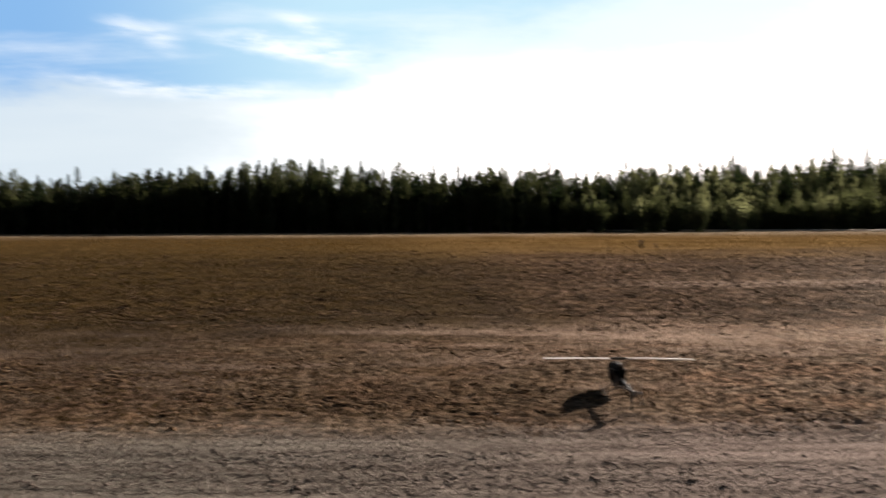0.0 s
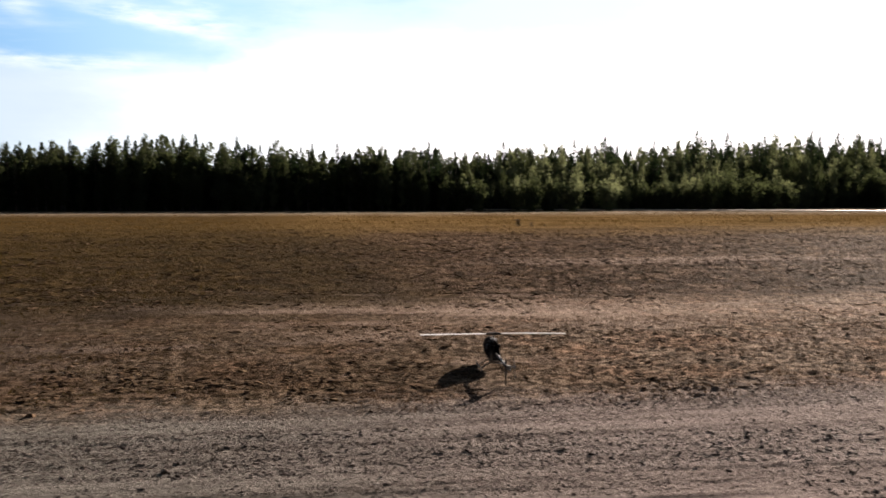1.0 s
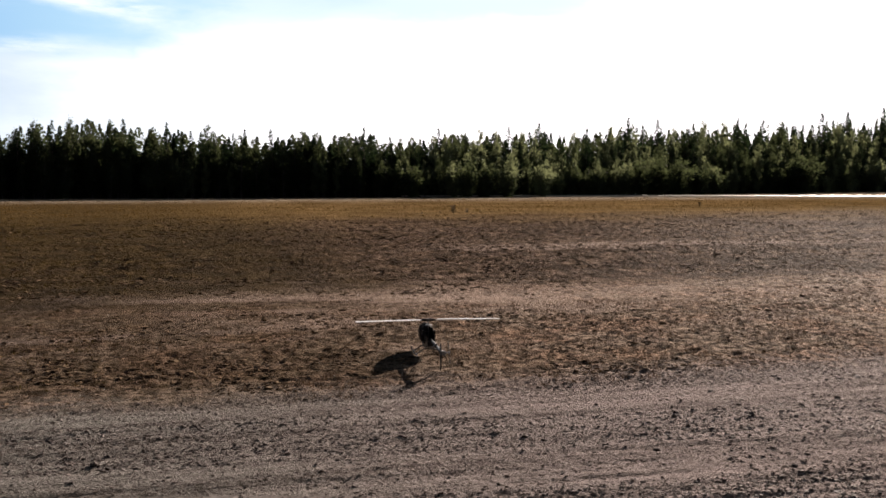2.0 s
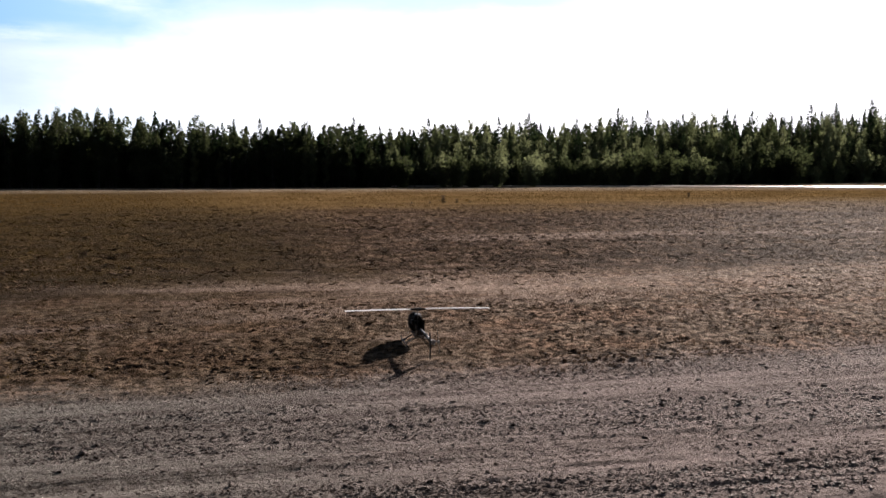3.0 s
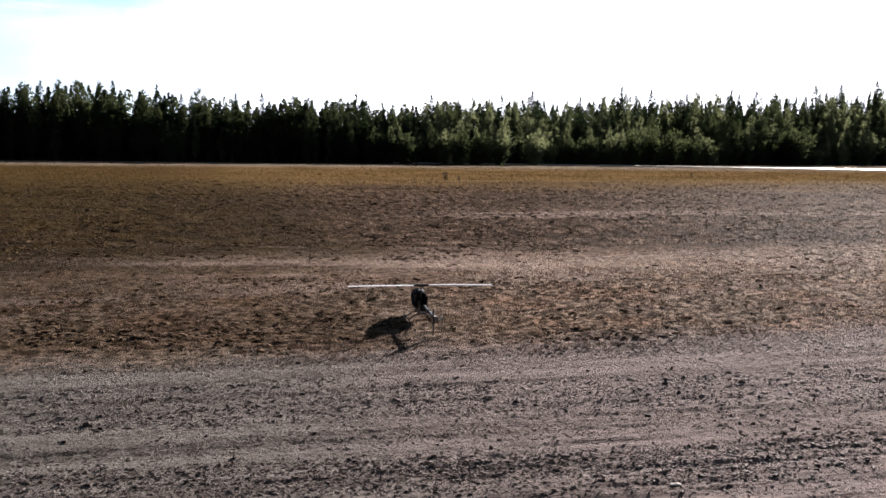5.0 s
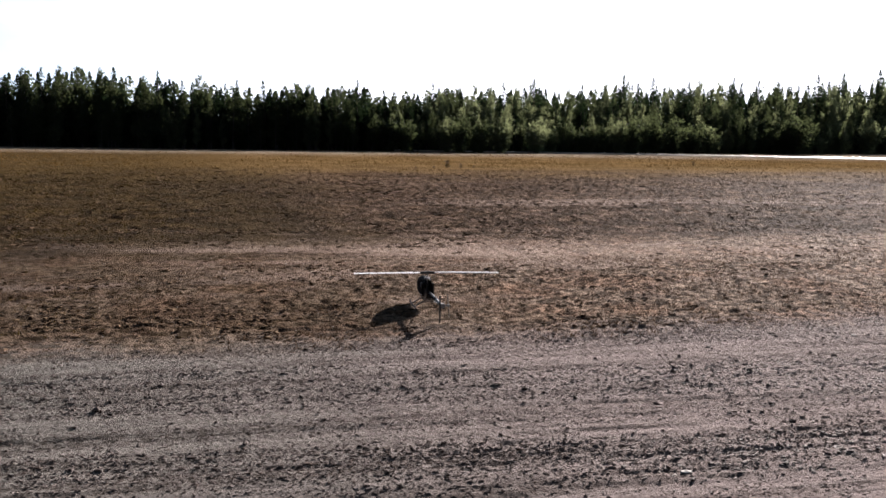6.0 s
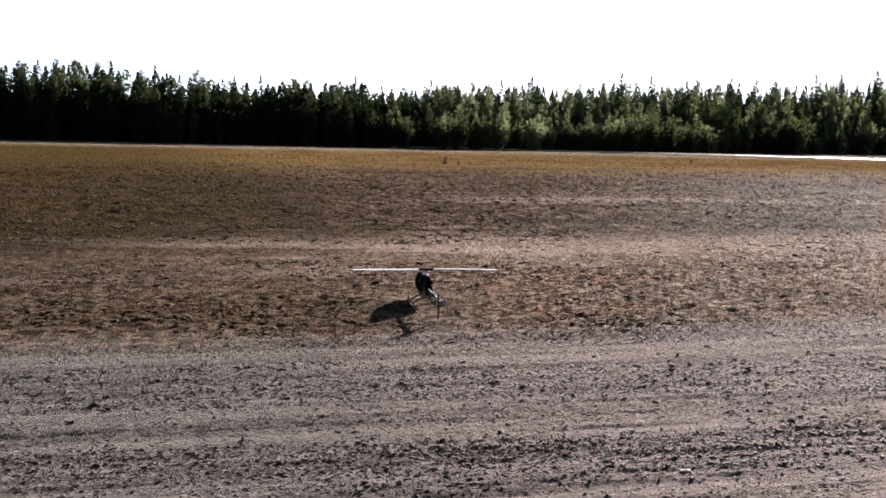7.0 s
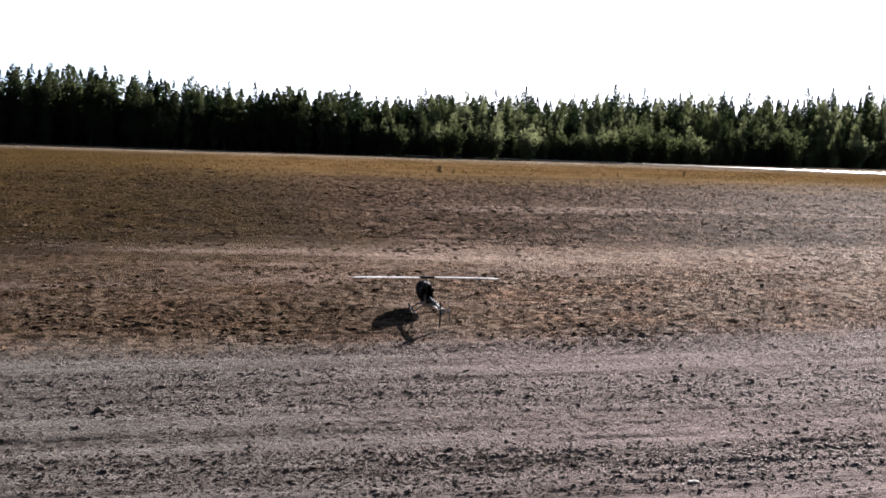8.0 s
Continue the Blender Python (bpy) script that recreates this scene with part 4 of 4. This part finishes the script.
    x, y = keep(rng, x, y, (1 - 0.75 * step(-x, -0.5, 2.0)) * (0.2 + 0.8 * step(lump(x, y, 0.45, 0.35, 8), 0.3, 0.6)) * step(y + (lump(x, y, 0.9, shift=1) - 0.5) * 0.8, 6.0, 6.6) + 0.02)
    scatter_blades("dead_grass", "short matted dead grass", rng, x, y, 6, rng.uniform(0.025, 0.06, len(x)), np.full(len(x), 0.0075), 1.15, STRAW)
    n = 30000
    y = 9.0 + 31 * rng.rand(n) ** 1.15
    x = -0.5 + y * rng.uniform(-0.62, 1.05, n)
    x, y = keep(rng, x, y, (0.1 + 0.9 * step(lump(x, y, 0.8, 0.55, 24), 0.35, 0.65)) * (0.25 + 0.75 * step(lump(x, y, 3.2, 1.8, 13), 0.3, 0.6)) * (0.10 + 0.90 * step(y, 11.5, 13.5)) * (1 - 0.8 * step(y, 30, 40)) * strip_share(x, y))
    scatter_blades("stubble", "brown stubble and dry tufts", rng, x, y, 5, rng.uniform(0.03, 0.065, len(x)) * (y / 12) ** 0.4, 0.011 * (y / 10) ** 0.7, 1.36, TUFT)
    n = 7500
    y = 6.4 + 33 * rng.rand(n) ** 1.5
    x = -0.8 - (y * 0.62) * rng.rand(n) ** 0.8
    x, y = keep(rng, x, y, step(lump(x, y, 3.0, 1.6, 14), 0.3, 0.65))
    scatter_blades("olive_grass", "patchy olive green and yellow grass", rng, x, y, 6, rng.uniform(0.03, 0.07, len(x)) * (y / 10) ** 0.5, 0.008 * (y / 10) ** 0.6, 1.15, OLIVE)
    n = 10000
    y = 34 + 50 * rng.rand(n) ** 0.9
    x = y * rng.uniform(-0.62, 1.05, n)
    x, y = keep(rng, x, y, step(y + (lump(x, y, 12.0, 5.0, 12) - 0.5) * 16, 36, 50) * 0.35 + 0.65 * step(y, 42, 52) * step(lump(x, y, 9.0, 4.0, 13), 0.3, 0.6))
    scatter_blades("yellow_grass", "yellowed ochre grass before the wood", rng, x, y, 5, rng.uniform(0.05, 0.13, len(x)), np.full(len(x), 0.045), 1.0, OCHRE)
    # pale chips added to imitate sun glints on turf and gravel
    n = 420
    y = 2.8 + 9.5 * rng.rand(n)
    x = -0.4 + y * rng.uniform(-0.4, 1.0, n)
    scatter_stones("glint_chips", "small pale chips standing in for sun glints on brown soil", rng, x, y, rng.uniform(0.003, 0.006, n) * (y / 5) ** 0.3, PALE)
    # single clods that can be told apart
    models = []
    for k in range(5):
        v = ICO_V * (1 + rng.uniform(-0.3, 0.3, (len(ICO_V), 1))) * np.array([1.0, 0.72, 0.55])
        models.append(mesh_of("clod", v, ICO_F, CLOD))
    spots = [(-0.84, 4.74, 0.034), (0.39, 4.32, 0.014), (2.83, 4.80, 0.026), (3.38, 4.72, 0.028), (1.70, 4.65, 0.022), (1.57, 4.77, 0.020), (1.93, 4.39, 0.021),
             (2.38, 4.21, 0.022), (2.97, 3.73, 0.024), (-0.05, 4.03, 0.022), (-0.57, 4.13, 0.022)]
    for k in range(230):
        y = 2.7 + 3.8 * rng.rand() ** 1.1
        spots.append((-0.4 + y * rng.uniform(-0.5, 0.95), y, rng.uniform(0.008, 0.013) * (1.5 if rng.rand() < 0.12 else 1)))
    for x, y, s in spots:
        ob = new("clod", models[rng.randint(5)])
        ob.parent = ground
        ob.matrix_basis = Matrix.Translation((x, y, float(relief(x, y)) + s * 0.22)) @ Matrix.Rotation(rng.uniform(0, 6.28), 4, "Z") @ Matrix.Diagonal((s, s, s, 1))
    v = ICO_V * (1 + rng.uniform(-0.2, 0.2, (len(ICO_V), 1)))
    for x, y, s in ((1.97, 3.19, 0.020), (4.9, 5.5, 0.016), (3.3, 3.1, 0.013)):
        ob = new("pale_stone", mesh_of("pale_stone", v, ICO_F, PALE))
        ob.matrix_basis = Matrix.Translation((x, y, float(relief(x, y)) + s * 0.2)) @ Matrix.Diagonal((s * 1.7, s * 0.9, s * 0.5, 1))
        tagged(ob, "small pale stone lying on brown gravel", "stone", "pale stones")


def make_weed(rng):
    root = tagged(new("dry_weed"), "dark dried weed standing in yellow grass", "weed", "dried weeds")
    bits = []
    for k in range(7):
        a, t, L = rng.uniform(0, 6.28), rng.uniform(0.05, 0.45), rng.uniform(0.25, 0.6)
        tip = (L * math.cos(a) * math.sin(t), L * math.sin(a) * math.sin(t), L * math.cos(t))
        bits.append(([(0, 0, -0.03), (tip[0] * 0.4, tip[1] * 0.4, tip[2] * 0.55), tip], [0.014, 0.011, 0.007], 5))
    part("stalk", branches(bits), SPRUCE_BARK, root)
    m = 60
    c = np.stack([rng.normal(0, 0.09, m), rng.normal(0, 0.09, m), rng.uniform(0.08, 0.5, m)], -1)
    d = unit(rng.normal(0, 1, (m, 3)))
    v, f = cards(c, d * 0.06, unit(np.cross(d, rng.normal(0, 1, (m, 3)))) * 0.03)
    head = new("seed_head", mesh_of("seed_head", v, f, SPRUCE_BARK))
    head.parent = root
    tagged(head, kind="stuff")
    return root


build_cover()
rng = np.random.RandomState(17)
weed = make_weed(rng)
weed.matrix_basis = Matrix.Translation((11.7, 42.6, 0.0)) @ Matrix.Scale(0.8, 4)
for x, y, s in ((12.5, 42.8, 0.55), (13.3, 43.1, 0.3), (10.9, 42.2, 0.3), (9.9, 42.0, 0.28), (30.5, 50.0, 0.7)):
    copy_thing(weed, Matrix.Translation((x, y, float(relief(x, y)))) @ Matrix.Rotation(s * 7, 4, "Z") @ Matrix.Scale(s, 4))
